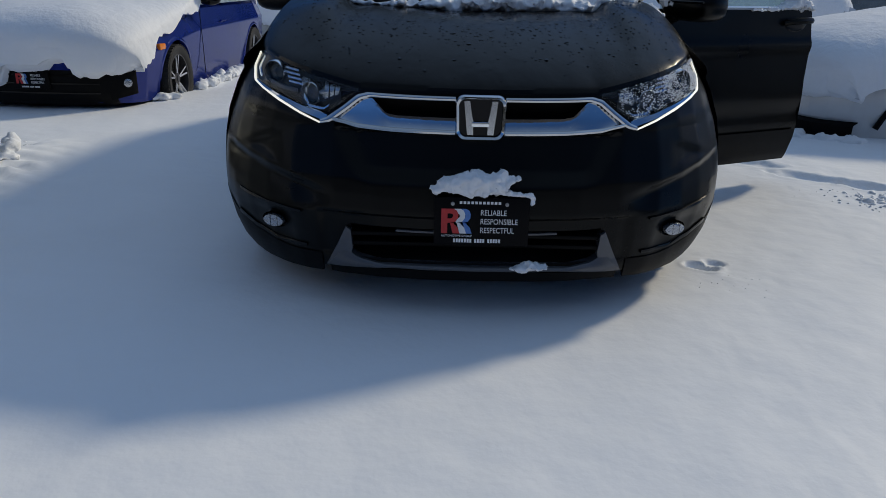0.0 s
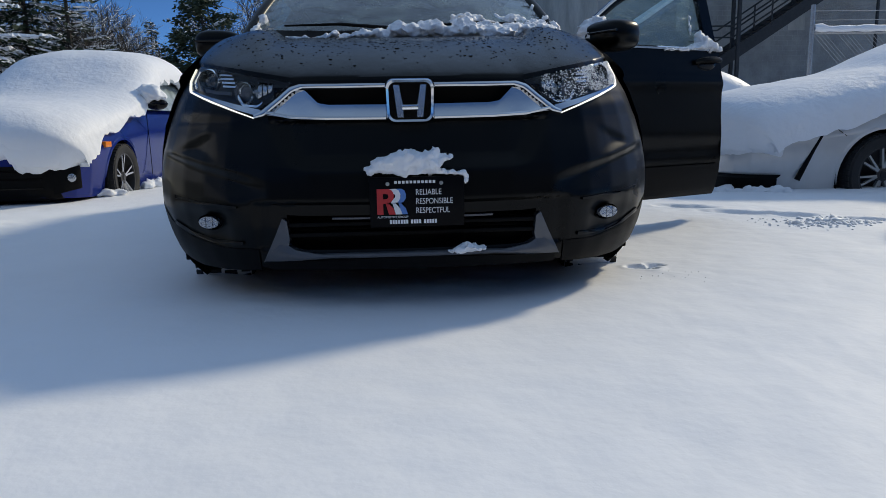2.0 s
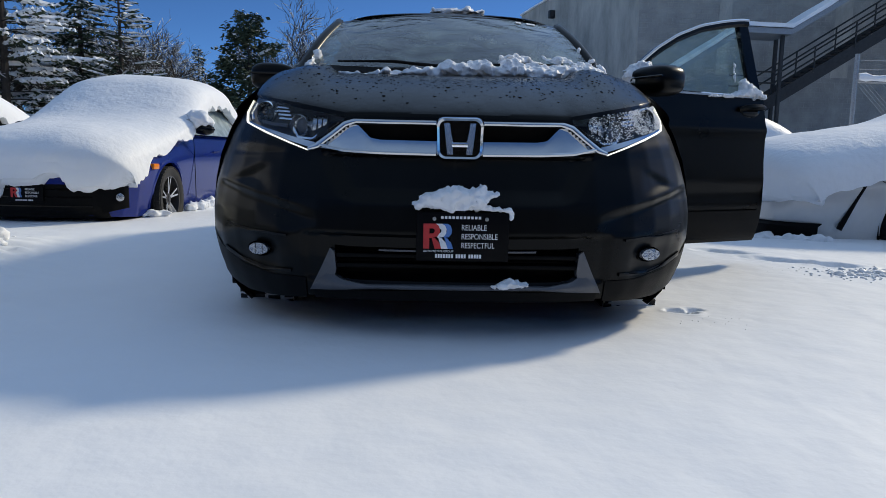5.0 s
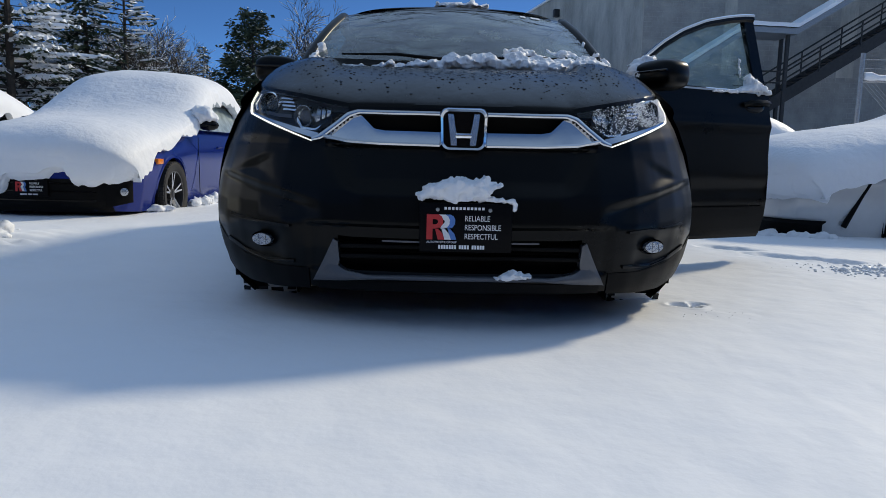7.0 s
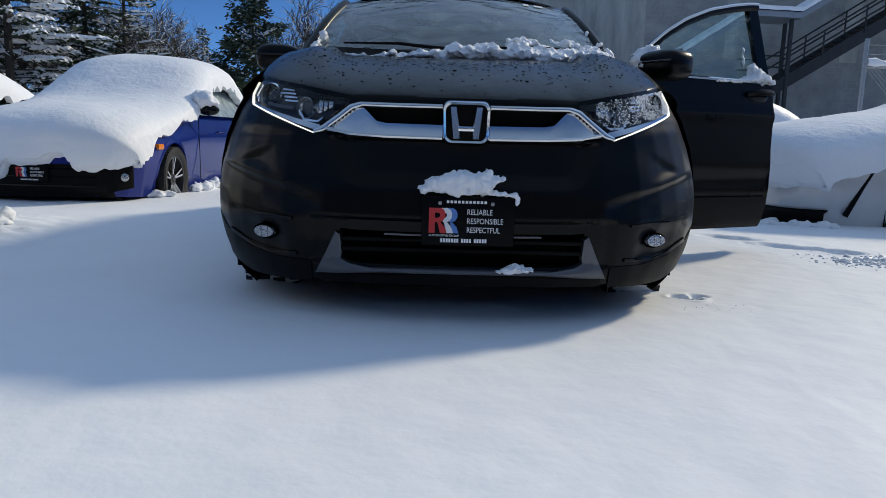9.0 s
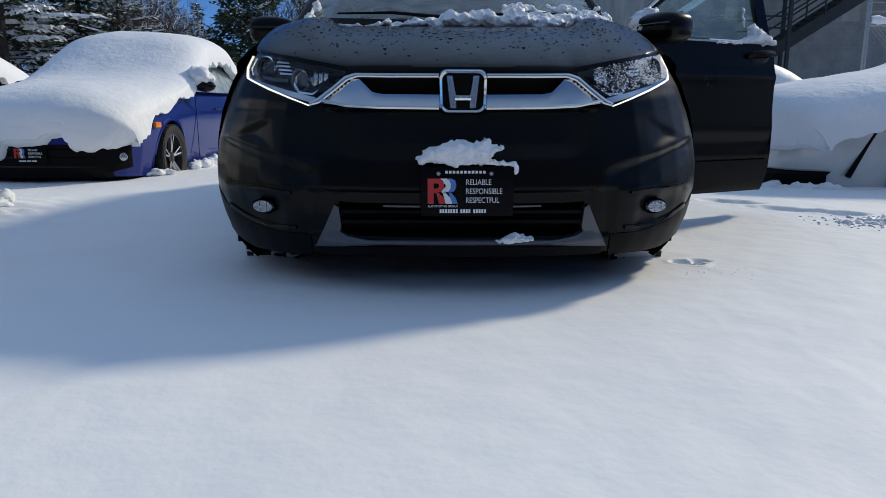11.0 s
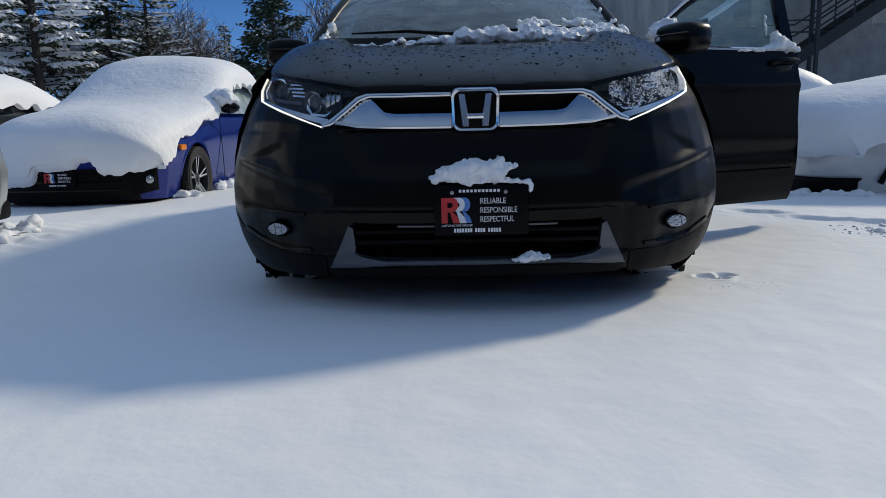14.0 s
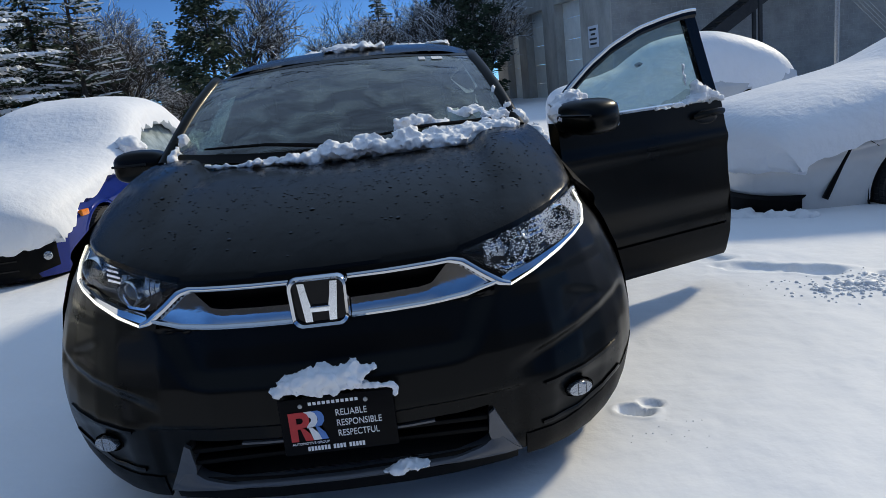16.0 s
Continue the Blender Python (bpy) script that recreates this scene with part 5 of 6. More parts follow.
bm = grid(lambda x, z: Vector((x, white_nose(x) - 0.022 - (0.03 if z < 0.34 else 0), z)), np.linspace(-0.87, 0.87, 45), (0.20, 0.26, 0.30, 0.325, 0.345, 0.355))
part("lower_grille", bm, BLACK_PLASTIC, white, "black lower bumper")
for sd in (-1, 1):
    bm = bmesh.new()
    tube(bm, [Vector((0.893 * sd, 0.45, 0.31)), Vector((0.908 * sd, 0.57, 0.56)), Vector((0.916 * sd, 0.70, 0.80)), Vector((0.900 * sd, 0.75, 0.88))], [0.024, 0.015, 0.012, 0.022], 6)
    part("air_curtain", bm, BLACK_PLASTIC, white, "black slot beside the bumper")
    bm = bmesh.new()
    tube(bm, [Vector((0.935 * sd, 1.63 + 0.08 * math.cos(a), 0.80 + 0.05 * math.sin(a))) for a in np.linspace(0, 2 * math.pi, 17)], 0.003, 5)
    part("charge_flap", bm, SATIN, white, "outline of a charge flap")
    bm = bmesh.new()
    tube(bm, [Vector((0.912 * sd, 0.76, 0.72)), Vector((0.925 * sd, 0.84, 0.66))], 0.003, 5)
    part("panel_gap", bm, BLACK_PLASTIC, white)
bm = bmesh.new()
box(bm, (-0.70, 1.7, 0.9), (0.70, 4.4, 1.32), 0.12)
part("cabin", bm, DARK_GLASS, white)
snow_blanket("car_snow", [(-0.04, 0.52, 0.84, 0.0), (-0.12, 0.70, 0.89, 0.16), (-0.10, 0.90, 0.94, 0.36), (0.10, 1.02, 0.965, 0.46), (0.5, 1.10, 0.985, 0.44), (1.0, 1.17, 0.985, 0.36), (1.5, 1.25, 0.98, 0.26), (1.9, 1.45, 0.95, 0.3),
                          (2.4, 1.62, 0.90, 0.35), (3.2, 1.68, 0.88, 0.35), (4.2, 1.5, 0.88, 0.35), (4.8, 1.25, 0.85, 0.3), (5.0, 0.9, 0.8, 0.2)],
             WHITE_AT, "thick snow cover over the white sedan", 5.0, 0.025)

tagged(snow_heap("snow_drift", [(2.66, 3.42, 0.21, 0.15, 0.12, 0.055), (2.90, 3.20, 0.21, 0.14, 0.10, 0.05), (3.04, 3.12, 0.21, 0.12, 0.09, 0.06), (2.75, 3.30, 0.205, 0.10, 0.08, 0.05), (2.58, 3.62, 0.21, 0.13, 0.12, 0.045)], None, 0.02, seed=91),
       "low heaps of loose snow under the white sedan bumper", "snow")

# silver car, its tail beside the blue sedan
SILVER_AT = pose(-3.81, -1.85, 0, 0, 0, 0)
silver = thing("hatchback", SILVER_AT, "silver grey hatchback with snow on its roof", "car")
lower_body(silver, SILVER_PAINT, [(0.0, 0.8, 0.7, 0.25), (0.4, 0.9, 0.85, 0.22), (1.0, 0.98, 0.89, 0.22), (3.0, 1.0, 0.90, 0.24), (3.6, 1.02, 0.895, 0.26), (3.85, 1.02, 0.86, 0.30), (4.0, 1.0, 0.80, 0.34), (4.12, 0.74, 0.76, 0.36)],
           4.1, 1.8, (0.95, 3.36), 0.335, 0.335, "body", BLACK_PLASTIC)
for wy in (0.95, 3.36):
    for sd in (-1, 1):
        wheel = new("wheel")
        wheel.parent = silver
        make_wheel(wheel, pose(0.815 * sd, wy, 0.335, 0, 0, 0 if sd > 0 else 180), 0.335, 0.215, 5, 0.24, False)
for sd in (-1, 1):
    bm = bmesh.new()
    box(bm, (0.80 * sd - 0.09, 3.74, 0.86), (0.80 * sd + 0.045, 3.98, 1.06), 0.03)
    part("tail_light", bm, RED_LENS, silver, "dark red tail light")
    bm = bmesh.new()
    tube(bm, [Vector((0.893 * sd, 3.20 + 0.07 * math.cos(a), 0.88 + 0.06 * math.sin(a))) for a in np.linspace(0, 2 * math.pi, 17)], 0.003, 5)
    part("fuel_flap", bm, SATIN, silver)
bm = bmesh.new()
box(bm, (-0.74, 3.80, 0.30), (0.74, 4.16, 0.44), 0.04)
part("rear_bumper", bm, BLACK_PLASTIC, silver, "black lower rear bumper")
bm = bmesh.new()
box(bm, (-0.62, 1.7, 0.95), (0.62, 3.4, 1.38), 0.14)
part("cabin", bm, DARK_GLASS, silver)
snow_blanket("car_snow", [(-0.1, 0.8, 0.7, 0.1), (0.1, 1.1, 0.85, 0.25), (1.0, 1.2, 0.92, 0.25), (1.5, 1.55, 0.9, 0.35), (2.0, 1.72, 0.88, 0.45), (3.0, 1.72, 0.89, 0.62), (3.55, 1.55, 0.90, 0.52), (3.85, 1.32, 0.88, 0.32), (4.0, 1.12, 0.82, 0.12)],
             SILVER_AT, "thick snow cover over the silver hatchback", 8.0)

# dark blue car at the edge of the bay, and cars deeper in the lot
def far_car(x, y, yaw, mat, label, seed, name="sedan", stretch=1.0, deep=0.0, tall=1.0):
    m = pose(x, y, 0, 0, 0, yaw) @ Matrix.Diagonal((1, stretch, tall, 1))
    ob = thing(name, m, label, "car", "snowed-in cars")
    lower_body(ob, mat, [(0.0, 0.6, 0.66, 0.24), (0.2, 0.74, 0.82, 0.2), (0.9, 0.9, 0.9, 0.2), (3.0, 1.0, 0.9, 0.2), (4.3, 0.98, 0.82, 0.25), (4.6, 0.9, 0.68, 0.3)], 4.6, 1.8, (0.93, 3.63), 0.325, 0.325)
    for wy in (0.93, 3.63):
        for sd in (-1, 1):
            wheel = new("wheel")
            wheel.parent = ob
            bm = bmesh.new()
            revolve(bm, [(0.05, 0.10), (0.20, 0.09), (0.22, 0.105), (0.315, 0.10), (0.325, 0.06), (0.325, -0.1), (0.1, -0.1)], 28, pose(0.80 * sd, wy, 0.325, 0, 0, 0 if sd > 0 else 180))
            part("tyre", bm, RUBBER, wheel)
    bm = bmesh.new()
    box(bm, (-0.66, 1.5, 0.9), (0.66, 4.0, 1.33), 0.1)
    part("cabin", bm, DARK_GLASS, ob)
    cover = [(-0.08, 0.45, 0.70, 0.06), (-0.12, 0.66, 0.78, 0.10), (-0.08, 0.88, 0.86, 0.2), (0.10, 1.02, 0.92, 0.35), (0.45, 1.10, 0.96, 0.48), (1.0, 1.18, 0.97, 0.45), (1.35, 1.26, 0.96, 0.45),
             (1.75, 1.50, 0.93, 0.45), (2.1, 1.68, 0.90, 0.5), (2.6, 1.75, 0.87, 0.5), (3.2, 1.74, 0.86, 0.5), (3.8, 1.58, 0.86, 0.5), (4.3, 1.36, 0.86, 0.4), (4.6, 1.15, 0.8, 0.35), (4.75, 0.85, 0.7, 0.2)]
    cover = [(py, pz, pw, pd + deep * smoothstep(py, 0.0, 0.6)) for py, pz, pw, pd in cover]
    snow_blanket("car_snow", cover,
                 m, "deep smooth snow over a parked car", seed, nv=48, nu=70)


far_car(3.20, 0.94, -90, DARK_BLUE_PAINT, "dark blue sedan under deep snow", 11.0, deep=0.12)
far_car(-7.3, 5.2, -2, WHITE_PAINT, "white car hidden under deep snow", 13.0)
far_car(-10.6, 6.2, 2, SILVER_PAINT, "silver sedan hidden under deep snow", 17.0)
far_car(-3.1, 12.2, 3, SILVER_PAINT, "silver sedan hidden under deep snow", 19.0)
# taller vehicle under snow; white body, place and height fit the camera's view
far_car(3.00, 12.4, -90, WHITE_PAINT, "white car hidden under deep snow", 23.0, deep=0.42, tall=1.09)
far_car(8.4, 7.4, -92, WHITE_PAINT, "white car hidden under deep snow", 29.0)

# ---- snow field ----
STEPS = [(0.985, 0.49, 0.060, 0.040, 0.045), (1.055, 0.535, 0.045, 0.030, 0.018), (2.16, 2.02, 0.20, 0.08, 0.032), (2.42, 1.85, 0.15, 0.08, 0.045), (1.95, 2.35, 0.18, 0.08, 0.03), (2.75, 1.58, 0.14, 0.06, 0.03)]


def snow_z(x, y):
    z = 0.222 + 0.022 * noise.noise(Vector((x * 0.55, y * 0.55, 1.0))) + 0.007 * noise.noise(Vector((x * 2.1, y * 2.1, 4.0)))
    z += 0.0028 * noise.noise(Vector((x * 7, y * 9, 2.0))) + 0.0014 * noise.noise(Vector((x * 19, y * 23, 7.0)))
    for sx, sy, a, b, d in STEPS:
        u, v = (x - sx) * 0.84 - (y - sy) * 0.54, (x - sx) * 0.54 + (y - sy) * 0.84
        k = (u / a) ** 2 + (v / b) ** 2
        if k < 6:
            ragged = k * (1 + 0.5 * noise.noise(Vector((x * 14, y * 14, 9))))
            z -= d * math.exp(-ragged ** 3) - 0.10 * d * math.exp(-(ragged - 1.9) ** 2)
    for sx, sy, r in ((-2.62, 1.60, 0.34), (-2.75, 2.2, 0.3), (-2.55, 1.0, 0.4)):
        k = ((x - sx) ** 2 + (y - sy) ** 2) / r ** 2
        if k < 4:
            z += 0.045 * math.exp(-k) * (1 + 0.8 * noise.noise(Vector((x * 9, y * 9, 3))))
    # snow lowered along the blue sedan, to fit its wheels to the camera's view
    z -= 0.035 * smoothstep(-x, 1.5, 2.6) * smoothstep(y, 2.4, 3.7)
    # troughs beside the SUV's tyres and the shallow hollow under its belly
    if abs(x) < 0.8 and 0.2 < y < 4.6:
        z -= 0.03 * smoothstep(y, 0.2, 0.6) * (1 - smoothstep(abs(x), 0.55, 0.8))
    return z


xs = np.unique(np.concatenate([np.linspace(-3.5, 3.6, 190), np.linspace(0.85, 1.32, 36), np.linspace(1.7, 3.0, 80), -3.5 - np.geomspace(0.06, 600, 50), 3.6 + np.geomspace(0.06, 600, 50)]))
ys = np.unique(np.concatenate([np.linspace(-2.6, 3.6, 170), np.linspace(0.35, 0.75, 32), np.linspace(1.2, 2.6, 80), -2.6 - np.geomspace(0.06, 600, 40), 3.6 + np.geomspace(0.06, 900, 60)]))
bm = grid(lambda x, y: Vector((x, y, snow_z(x, y))), xs, ys)
structure("ground", bm, SNOW, "deep white snow over the parking lot", True, 180)
rng = random.Random(12)
bm = bmesh.new()
for i in range(420):
    a, r = rng.uniform(0, 2 * math.pi), abs(rng.gauss(0, 0.17))
    x, y = 2.48 + r * math.cos(a) * 1.3, 1.52 + r * math.sin(a) * 0.7
    s = rng.uniform(0.004, 0.013) * (1.8 if rng.random() < 0.10 else 1) * (1.25 - min(1.0, 2.2 * r))
    lathe_ellipsoid(bm, (x, y, snow_z(x, y) + s * 0.2), (s * 1.4, s * 1.4, s * 0.9), 0.5, i * 1.3, 1, 2)
for i in range(16):
    x, y = rng.gauss(1.0, 0.09), rng.gauss(0.30, 0.06)
    s = rng.uniform(0.001, 0.003)
    lathe_ellipsoid(bm, (x, y, snow_z(x, y) + s * 0.3), (s, s, s * 0.8), 0.5, i * 1.3, 1, 2)
structure("snow_crumbs", bm, SNOW_CRUST, "loose crumbs of trodden snow", True, 180, "stuff", "snow")

rng = random.Random(44)
lumps = []
for q in range(30):
    k = rng.random()
    x, y = (float(np.interp(k, (0, 0.5, 1), v)) for v in ((-2.98, -2.80, -2.62), (2.20, 1.80, 1.30)))
    x, y = x + rng.gauss(0, 0.07), y + rng.gauss(0, 0.09)
    a = rng.uniform(0.025, 0.065)
    lumps.append((x, y, snow_z(x, y) + 0.1 * a, a * 1.2, a * 1.2, a * 0.75))
tagged(snow_heap("snow_rubble", lumps, None, 0.016, seed=101), "trodden clumps of snow behind the silver hatchback", "snow")

# ---- building ----
BC, BF = Vector((8.22, 26.7, 0)), Vector((5.50, 41.97, 0))   # near and far corner of the bay wall
BH = 9.2
wall_dir = (BF - BC).normalized()
wall_m = Matrix.Translation(BC) @ Matrix((wall_dir, wall_dir.cross(Vector((0, 0, 1))), Vector((0, 0, 1)))).transposed().to_4x4()
# local: x along the bay wall to the far corner, y into the building, z up
L = (BF - BC).length
bays = [(2.90, 5.80), (7.40, 10.05), (11.25, 13.55)]
bm = bmesh.new()
edges = [0.0] + [e for b in bays for e in b] + [L]
for k in range(0, len(edges), 2):
    box(bm, (edges[k], 0.0, -0.2), (edges[k + 1], 0.6, 4.45), 0, wall_m)
box(bm, (0.0, 0.003, 4.45), (L, 0.603, BH), 0, wall_m)
structure("wall_west", bm, CONCRETE, "weathered grey concrete wall with recessed bays")
for a, b in bays:
    bm = bmesh.new()
    for q in range(5):
        box(bm, (a, 0.42, 0.02 + 0.935 * q), (b, 0.48, 0.945 + 0.935 * q), 0.01, wall_m)
    structure("garage_door", bm, GARAGE, "pale panelled garage door")
bm = bmesh.new()
box(bm, (BC.x + 0.05, BC.y + 0.004, -0.2), (48.0, BC.y + 0.6, BH + 0.6))
structure("wall_south", bm, BLOCK, "painted grey concrete block wall")
bm = bmesh.new()
for q in range(46):
    box(bm, (BC.x + 0.06, BC.y - 0.006, 0.395 + 0.2 * q), (48.0, BC.y + 0.003, 0.401 + 0.2 * q))
    for c in range(26):
        x = BC.x + 0.4 + 0.4 * c + (0.2 if q % 2 else 0)
        box(bm, (x, BC.y - 0.004, 0.401 + 0.2 * q), (x + 0.006, BC.y + 0.003, 0.595 + 0.2 * q))
structure("trim", bm, CONCRETE, "mortar joints of the block wall")
bm = bmesh.new()
box(bm, (BC.x + 0.8, BC.y + 0.6, BH - 0.3), (48.0, 41.0, BH - 0.05))
structure("roof", bm, CONCRETE, "flat concrete roof")
bm = bmesh.new()
box(bm, (-0.08, -0.08, BH), (L + 0.08, 0.70, BH + 0.12), 0.03, wall_m)
structure("parapet_snow", bm, SNOW, "strip of snow along the parapet")
lampb = thing("wall_lamp", pose(0, 0, 0), "small dark flood lamp on the concrete wall", "lamp")
bm = bmesh.new()
box(bm, (9.6, -0.30, BH - 1.15), (9.9, 0.0, BH - 0.75), 0.03, wall_m)
part("lamp_box", bm, STEEL, lampb)
sign = thing("sign", pose(0, 0, 0), "white service sign with dark lettering on the concrete wall", "sign")
bm = bmesh.new()
box(bm, (1.13, -0.03, 2.25), (2.10, -0.002, 3.12), 0.008, wall_m)
part("sign_board", bm, PLATE_WHITE, sign)
for q, wd in enumerate((0.44, 0.50, 0.30, 0.46)):
    bm = bmesh.new()
    box(bm, (1.615 - wd * 0.7, -0.038, 2.36 + 0.19 * q), (1.615 + wd * 0.7, -0.031, 2.44 + 0.19 * q), 0, wall_m)
    part("text_bar", bm, STEEL, sign)
for x, w in ((11.5, 0.5), (16.2, 0.7), (22.5, 0.5)):
    bm = bmesh.new()
    box(bm, (x, BC.y - 0.012, 4.2), (x + w, BC.y - 0.007, 9.0))
    structure("pilaster", bm, CONCRETE, "shallow concrete pilaster on the block wall")

# unseen wall behind the camera, added to give dark reflections in chrome and paint
bm = bmesh.new()
box(bm, (-70.0, -24.6, -0.2), (70.0, -24.0, 6.5))
structure("reflection_wall", bm, STEEL, "unseen plain dark wall added behind the camera to be reflected")

# outside stair along the block wall
SY0, SY1 = 23.8, 25.1
stair = thing("stair", pose(0, 0, 0), "dark steel outside stair with railings against the wall", "stair")


def stair_z(x):
    return 3.10 + (x - 12.32) * 0.64


for y in (SY0, SY1):
    bm = bmesh.new()
    vs = []
    for x in (10.6, 24.5):
        for dz in (-0.46, 0.02):
            for dy in (0, 0.06):
                vs.append(bm.verts.new((x, y + dy, stair_z(x) + dz)))
    for f in ((0, 1, 3, 2), (4, 6, 7, 5), (0, 4, 5, 1), (2, 3, 7, 6), (0, 2, 6, 4), (1, 5, 7, 3)):
        bm.faces.new([vs[q] for q in f])
    part("stringer", bm, STEEL, stair)
for q in range(48):
    x = 10.8 + 0.28 * q
    bm = bmesh.new()
    box(bm, (x, SY0 + 0.06, stair_z(x) - 0.10), (x + 0.30, SY1, stair_z(x) - 0.06))
    part("step", bm, STEEL, stair)
for y in (SY0, SY1):
    for dz in (0.42, 0.82):
        bm = bmesh.new()
        tube(bm, [(12.5, y, stair_z(12.5) + dz), (24.5, y, stair_z(24.5) + dz)], 0.035, 6)
        part("handrail", bm, STEEL, stair)
        bm = bmesh.new()
        tube(bm, [(11.4, y, stair_z(12.5) + dz), (12.5, y, stair_z(12.5) + dz)], 0.030, 6)
        part("landing_rail", bm, STEEL, stair)
    for x in (13.95, 15.4, 16.85, 18.3, 19.75, 21.2):
        bm = bmesh.new()
        tube(bm, [(x, y, stair_z(x) - 0.1), (x, y, stair_z(x) + 0.82)], 0.030, 6)
        part("baluster", bm, STEEL, stair)
for x in (11.0, 18.0):
    bm = bmesh.new()
    tube(bm, [(x, SY0 + 0.03, 0.0), (x, SY0 + 0.03, stair_z(x))], 0.06, 8)
    part("support_post", bm, STEEL, stair)

# snow-topped canopy that follows the stair
canopy = thing("canopy", pose(0, 0, 0), "snow topped canopy on dark posts over the stair", "canopy")
CX, CZ = (8.6, 11.0, 12.7, 19.5), (3.95, 5.50, 5.45, 9.70)
for x, y in ((12.50, 23.3), (12.80, 24.4)):
    bm = bmesh.new()
    box(bm, (x - 0.06, y, 0.0), (x + 0.06, y + 0.12, 5.45), 0.01)
    part("post", bm, STEEL, canopy)
bm = grid(lambda x, k: Vector((x, 23.1 + 1.5 * (k in (1, 2)), float(np.interp(x, CX, CZ)) - 0.20 * (k in (2, 3)))), np.unique(np.concatenate([np.linspace(8.6, 19.5, 60), CX])), (0, 1, 2, 3, 4))
part("canopy_deck", bm, GALVANISED, canopy)
bm = grid(lambda x, k: Vector((x, 23.02 + 1.6 * min(1, max(0, k)), float(np.interp(x, CX, CZ)) + (0.02 if k in (-1, 2) else 0.16 + 0.05 * math.sin(math.pi * k)) + 0.03 * noise.noise(Vector((x * 1.5, k * 2, 2))))),
          np.unique(np.concatenate([np.linspace(8.6, 19.5, 80), CX])), (-1, 0, 0.2, 0.4, 0.6, 0.8, 1, 2))
tagged(mesh_object("canopy_snow", bm, SNOW, True, 60), "layer of snow on the stair canopy", "snow")

# chain-link fence with barbed wire and a roll of snow along its top rail
fence = thing("fence", pose(0, 0, 0), "galvanised chain-link fence with barbed wire and steel posts", "fence")
for q in range(5):
    bm = bmesh.new()
    tube(bm, [(8.5 + 2.6 * q, 12.0, 0), (8.5 + 2.6 * q, 12.0, 3.0)], 0.045, 8)
    part("post", bm, GALVANISED, fence)
for z, r in ((2.45, 0.025), (2.70, 0.006), (2.88, 0.006)):
    bm = bmesh.new()
    tube(bm, [(8.5, 12.0, z), (18.9, 12.0, z)], r, 6)
    part("rail", bm, GALVANISED, fence)
bm = bmesh.new()
for q in range(60):
    x = 8.5 + 0.09 * q
    tube(bm, [(x, 12.0, 0.3), (x + 2.15, 12.0, 2.45)], 0.005, 3, False)
    tube(bm, [(x + 2.15, 12.01, 0.3), (x, 12.01, 2.45)], 0.005, 3, False)
tagged(part("mesh", bm, GALVANISED, fence), kind="stuff")
bm = bmesh.new()
tube(bm, [Vector((x, 12.0, 2.53 + 0.05 * noise.noise(Vector((x * 1.7, 3, 1))))) for x in np.linspace(8.55, 18.8, 70)], [0.07 + 0.04 * noise.noise(Vector((q * 0.6, 1, 4))) for q in range(70)], 8)
tagged(mesh_object("fence_snow", bm, SNOW_CRUST, True, 80), "roll of snow along the top of the fence", "snow")

# ---- trees ----
def bare_tree(name, height, seed, at, label):
    """A leafless tree of forking limbs with snow along the upper sides."""
    rng = random.Random(seed)
    wood, snow = bmesh.new(), bmesh.new()

    def limb(p, d, length, r, depth):
        pts, rad = [p], [r]
        n = 4 if depth < 3 else 3
        for k in range(n):
            d = (d + Vector((rng.uniform(-0.16, 0.16), rng.uniform(-0.16, 0.16), rng.uniform(-0.03, 0.12)))).normalized()
            p = p + d * length / n
            pts.append(p)
            rad.append(r * (1 - 0.55 * (k + 1) / n))
        tube(wood, pts, rad, 6 if depth < 2 else (4 if depth < 4 else 3), False)
        if depth >= 1 and abs(d.z) < 0.8 and rng.random() < 0.6:
            tube(snow, [q + Vector((0, 0, w * 0.75)) for q, w in zip(pts, rad)], [max(0.012, w * 0.85) for w in rad], 3, False)
        if depth >= 5:
            return
        kids = (11 if depth == 0 else 4 if depth < 3 else 5 if depth == 3 else 3)
        for k in range(kids):
            i = rng.randint(1 if depth else 2, n)
            a = rng.uniform(0, 2 * math.pi)
            side_v = d.orthogonal().normalized()
            side_v = Matrix.Rotation(a, 3, d) @ side_v
            spread = rng.uniform(0.45, 0.95)
            nd = (d * math.cos(spread) + side_v * math.sin(spread) + Vector((0, 0, 0.15))).normalized()
            limb(pts[i], nd, length * rng.uniform(0.52, 0.76), rad[i] * 0.66 + 0.006, depth + 1)

    limb(Vector((0, 0, 0)), Vector((0, 0, 1)), height * 0.42, height * 0.024, 0)
    ob = thing(name, at, label, "tree", "trees behind the lot")
    part("trunk", wood, BARK, ob, "grey-brown leafless limbs")
    tagged(part("snow_load", snow, SNOW, ob, "snow lying on the branches"), kind="stuff")
    return ob


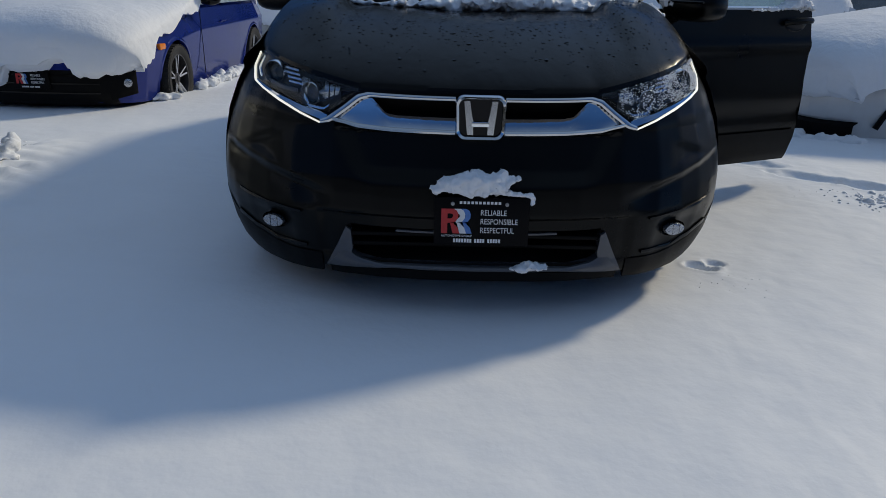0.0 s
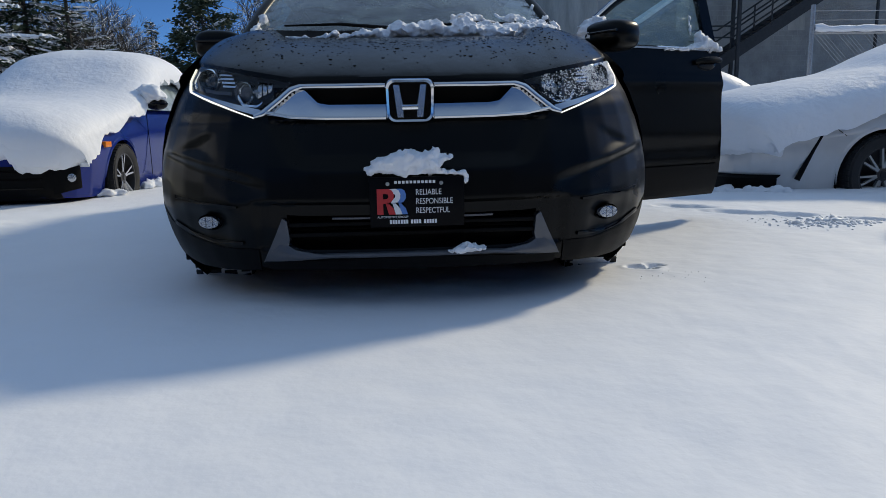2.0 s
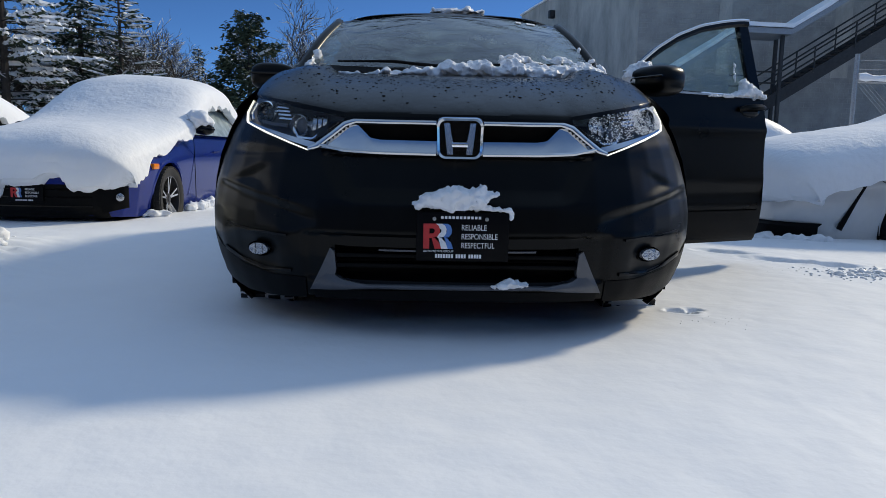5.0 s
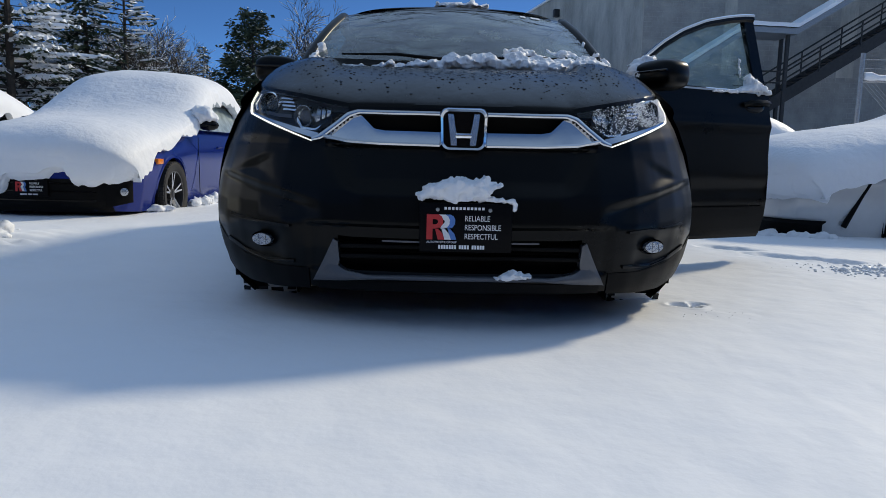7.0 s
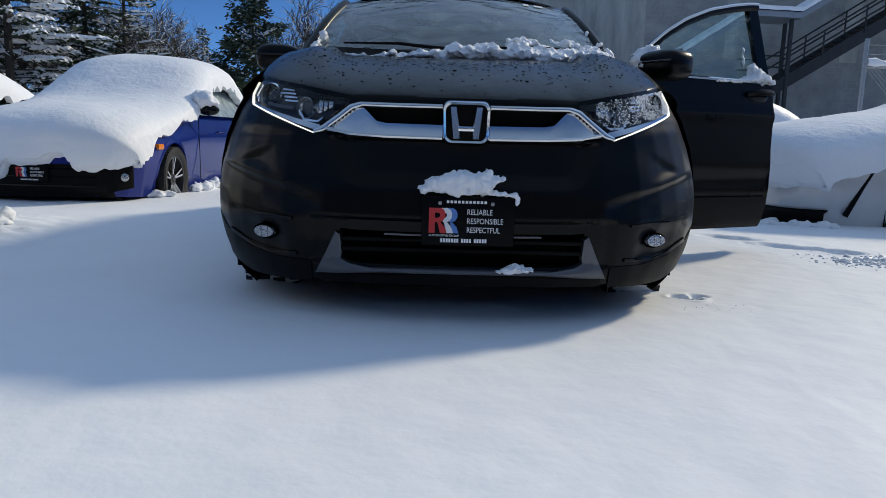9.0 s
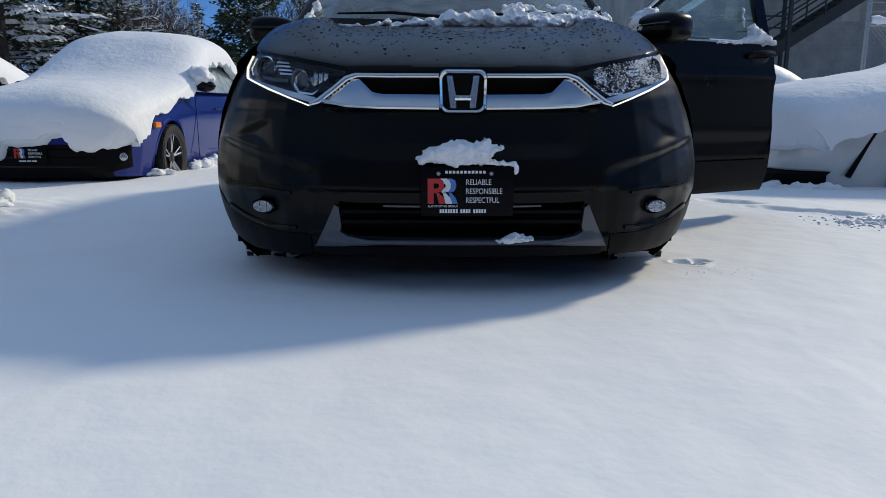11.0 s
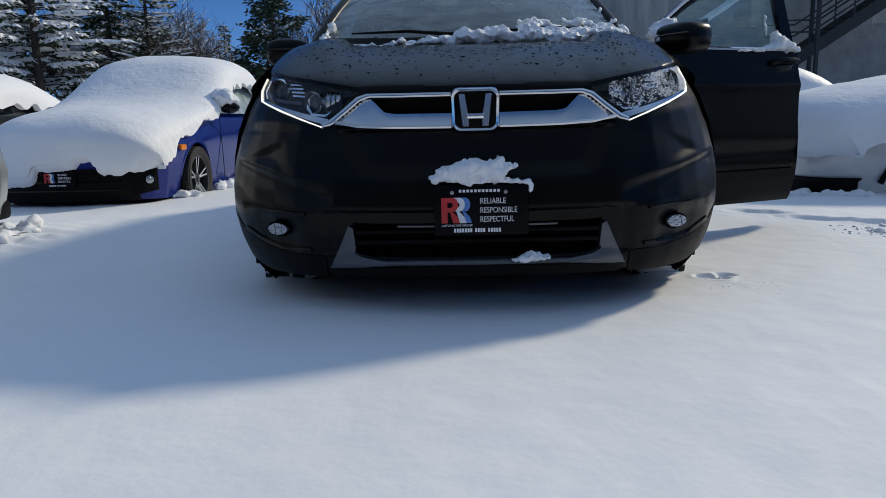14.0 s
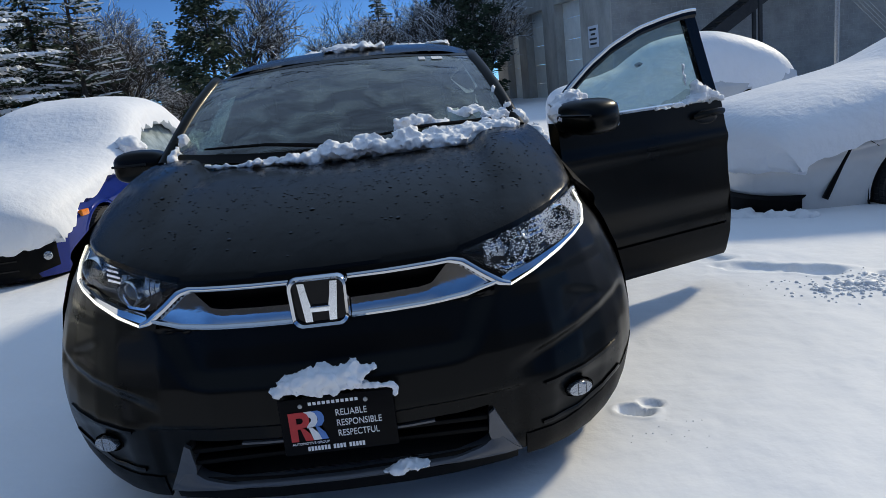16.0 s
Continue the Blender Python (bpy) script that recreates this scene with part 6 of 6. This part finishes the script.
def conifer(name, height, seed, at, label, snowy=0.5, droop=0.25, width=0.22, step=(0.008, 0.024), pad=1.0, clump=0.0, dense=1.0):
    """An evergreen: a trunk with whorls of boughs carrying many small needle sprays."""
    rng = random.Random(seed)
    wood, leaf, snow = bmesh.new(), bmesh.new(), bmesh.new()
    tube(wood, [(0, 0, 0), (0.05, 0, height * 0.5), (0, 0.04, height)], [height * 0.018, height * 0.011, 0.01], 7, False)
    z = height * 0.10
    while z < height * 0.985:
        k = (z - height * 0.1) / (height * 0.9)
        reach = height * width * (1 - k) ** (0.75 - 0.2 * (clump > 0)) * rng.uniform(0.45, 1.25) + 0.12
        for b in range(rng.randint(4, 6)):
            a = rng.uniform(0, 2 * math.pi)
            r = reach * rng.uniform(0.6, 1.1)
            out = Vector((math.cos(a), math.sin(a), 0))
            pts = [Vector((0, 0, z)) + out * r * t + Vector((0, 0, -droop * r * t ** 1.6 + 0.12 * r * t)) for t in (0, 0.35, 0.7, 1.0)]
            tube(wood, pts, [0.03 * (1 - k) + 0.012, 0.02, 0.012, 0.005], 4, False)
            n = max(14, int(r * (26 if pad < 1.5 else 20)))
            if clump:
                n = int(40 + r * 34)
            n = int(n * dense)
            for q in range(n):
                t = rng.uniform(0.18, 1.0) if not clump else min(1.0, rng.betavariate(3.2, 1.1))
                i = min(2, int(t * 3))
                base = pts[i].lerp(pts[i + 1], t * 3 - i if t < 1 else 1.0)
                if clump:
                    base = base + Vector((rng.gauss(0, 1), rng.gauss(0, 1), rng.gauss(0, 0.8))) * clump
                sd = Vector((-out.y, out.x, 0)) * rng.choice((-1, 1)) * rng.uniform(0.3, 1.0)
                tip = base + (out * 0.55 + sd + Vector((0, 0, rng.uniform(-0.5, 0.15)))).normalized() * rng.uniform(0.16, 0.42) * (0.5 + 0.6 * (1 - k))
                w = Vector((rng.uniform(-1, 1), rng.uniform(-1, 1), rng.uniform(-1, 1))).normalized() * rng.uniform(0.035, 0.08)
                mid = base.lerp(tip, 0.5)
                vs = [leaf.verts.new(base), leaf.verts.new(mid + w), leaf.verts.new(tip), leaf.verts.new(mid - w)]
                leaf.faces.new(vs)
                if rng.random() < snowy * 0.22 * pad:
                    up = Vector((0, 0, 0.035 * pad))
                    w2 = Vector((-(tip - base).y, (tip - base).x, 0)).normalized() * rng.uniform(0.035, 0.085) * pad
                    q4 = [base + up, mid + w2 + up * 0.6, tip + up * 0.5, mid - w2 + up * 0.6]
                    cap = snow.verts.new(mid + up * 2.2)
                    vv = [snow.verts.new(v) for v in q4]
                    for c in range(4):
                        snow.faces.new((vv[c], vv[(c + 1) % 4], cap))
            if rng.random() < snowy:
                tube(snow, [p + Vector((0, 0, 0.03)) for p in pts[1:]], [0.05 * pad, 0.06 * pad, 0.02 * pad], 5, False)
        z += height * rng.uniform(*step)
    ob = thing(name, at, label, "tree", "trees behind the lot")
    part("trunk", wood, BARK, ob, "brown trunk and boughs")
    tagged(part("crown", leaf, NEEDLES, ob, "dark green needle sprays", smooth=False), kind="stuff")
    if len(snow.verts):
        tagged(part("snow_load", snow, SNOW, ob, "snow lying on the boughs"), kind="stuff")
    return ob


b1 = bare_tree("bare_tree", 7.3, 3, pose(-11.6, 29, 0), "leafless tree with snow on its twigs")
b2 = bare_tree("bare_tree", 7.3, 8, pose(-6.9, 31, 0), "slender leafless tree with snowy twigs")
b3 = bare_tree("bare_tree", 7.4, 14, pose(-14.6, 31, 0), "broad leafless tree with snow on its limbs")
c1 = conifer("conifer", 6.2, 21, pose(-7.35, 27, 0), "dark green pine lightly dusted with snow", 0.10, -0.30, 0.30, (0.030, 0.062), 1.0, 0.12)
larch = conifer("larch", 8.3, 63, pose(-12.6, 27.4, 0), "bare larch with snow along its level boughs", 0.8, 0.02, 0.30, (0.014, 0.030), 0.75, 0.0, 0.25)
c2 = conifer("conifer", 10.5, 33, pose(-15.6, 24.5, 0), "tall conifer with heavily snowed boughs", 0.95, 0.10, 0.40, (0.020, 0.040), 1.9)
c3 = conifer("conifer", 9.0, 47, pose(-14.0, 27, 0), "dark conifer with snowed boughs", 0.45, 0.25, 0.25)
rng = random.Random(77)
for x, y, s, src in ((-10.6, 33, 0.45, b3), (-11.6, 36, 0.5, b2), (-9.4, 38, 0.45, b1), (-16.6, 32, 1.0, b1), (-12.8, 38, 0.6, b2), (-4.6, 36, 0.7, b1), (-2.4, 34, 0.8, b1), (0.2, 36, 0.9, b3), (2.0, 33, 0.85, b2),
                     (3.6, 37, 0.9, b1), (3.9, 34, 0.9, b3), (-6.0, 40, 0.5, b3), (-15.4, 38, 0.9, b2), (-20.5, 36, 1.0, b3), (-24, 35, 1.0, b1), (-27, 30, 1.1, b3), (1.2, 42, 1.0, b1), (-3.8, 44, 0.9, b2),
                     (-8.0, 45, 0.45, b1), (-11.0, 46, 0.5, b3), (-18, 43, 1.0, b2), (3.4, 45, 1.1, b3), (2.0, 48, 1.2, b1), (-30, 36, 1.1, b1), (-1.0, 40, 0.9, b2), (-13.6, 33, 0.8, b1), (-19.0, 30, 1.0, b2)):
    copy_thing(src, pose(x, y, 0, 0, 0, rng.uniform(0, 360)) @ Matrix.Scale(s, 4))
for x, y, s, src in ((-17.6, 24.0, 0.95, c2), (-19.5, 27, 1.0, c3), (-17.2, 21.0, 0.85, c2), (-22.0, 24, 1.0, c2), (3.3, 31, 0.9, c1), (2.6, 38, 1.1, c1), (-25, 27, 1.1, c3), (-13.4, 40, 0.75, c3), (-1.4, 46, 0.9, c3), (-21, 31, 1.0, c3)):
    copy_thing(src, pose(x, y, 0, 0, 0, rng.uniform(0, 360)) @ Matrix.Scale(s, 4))
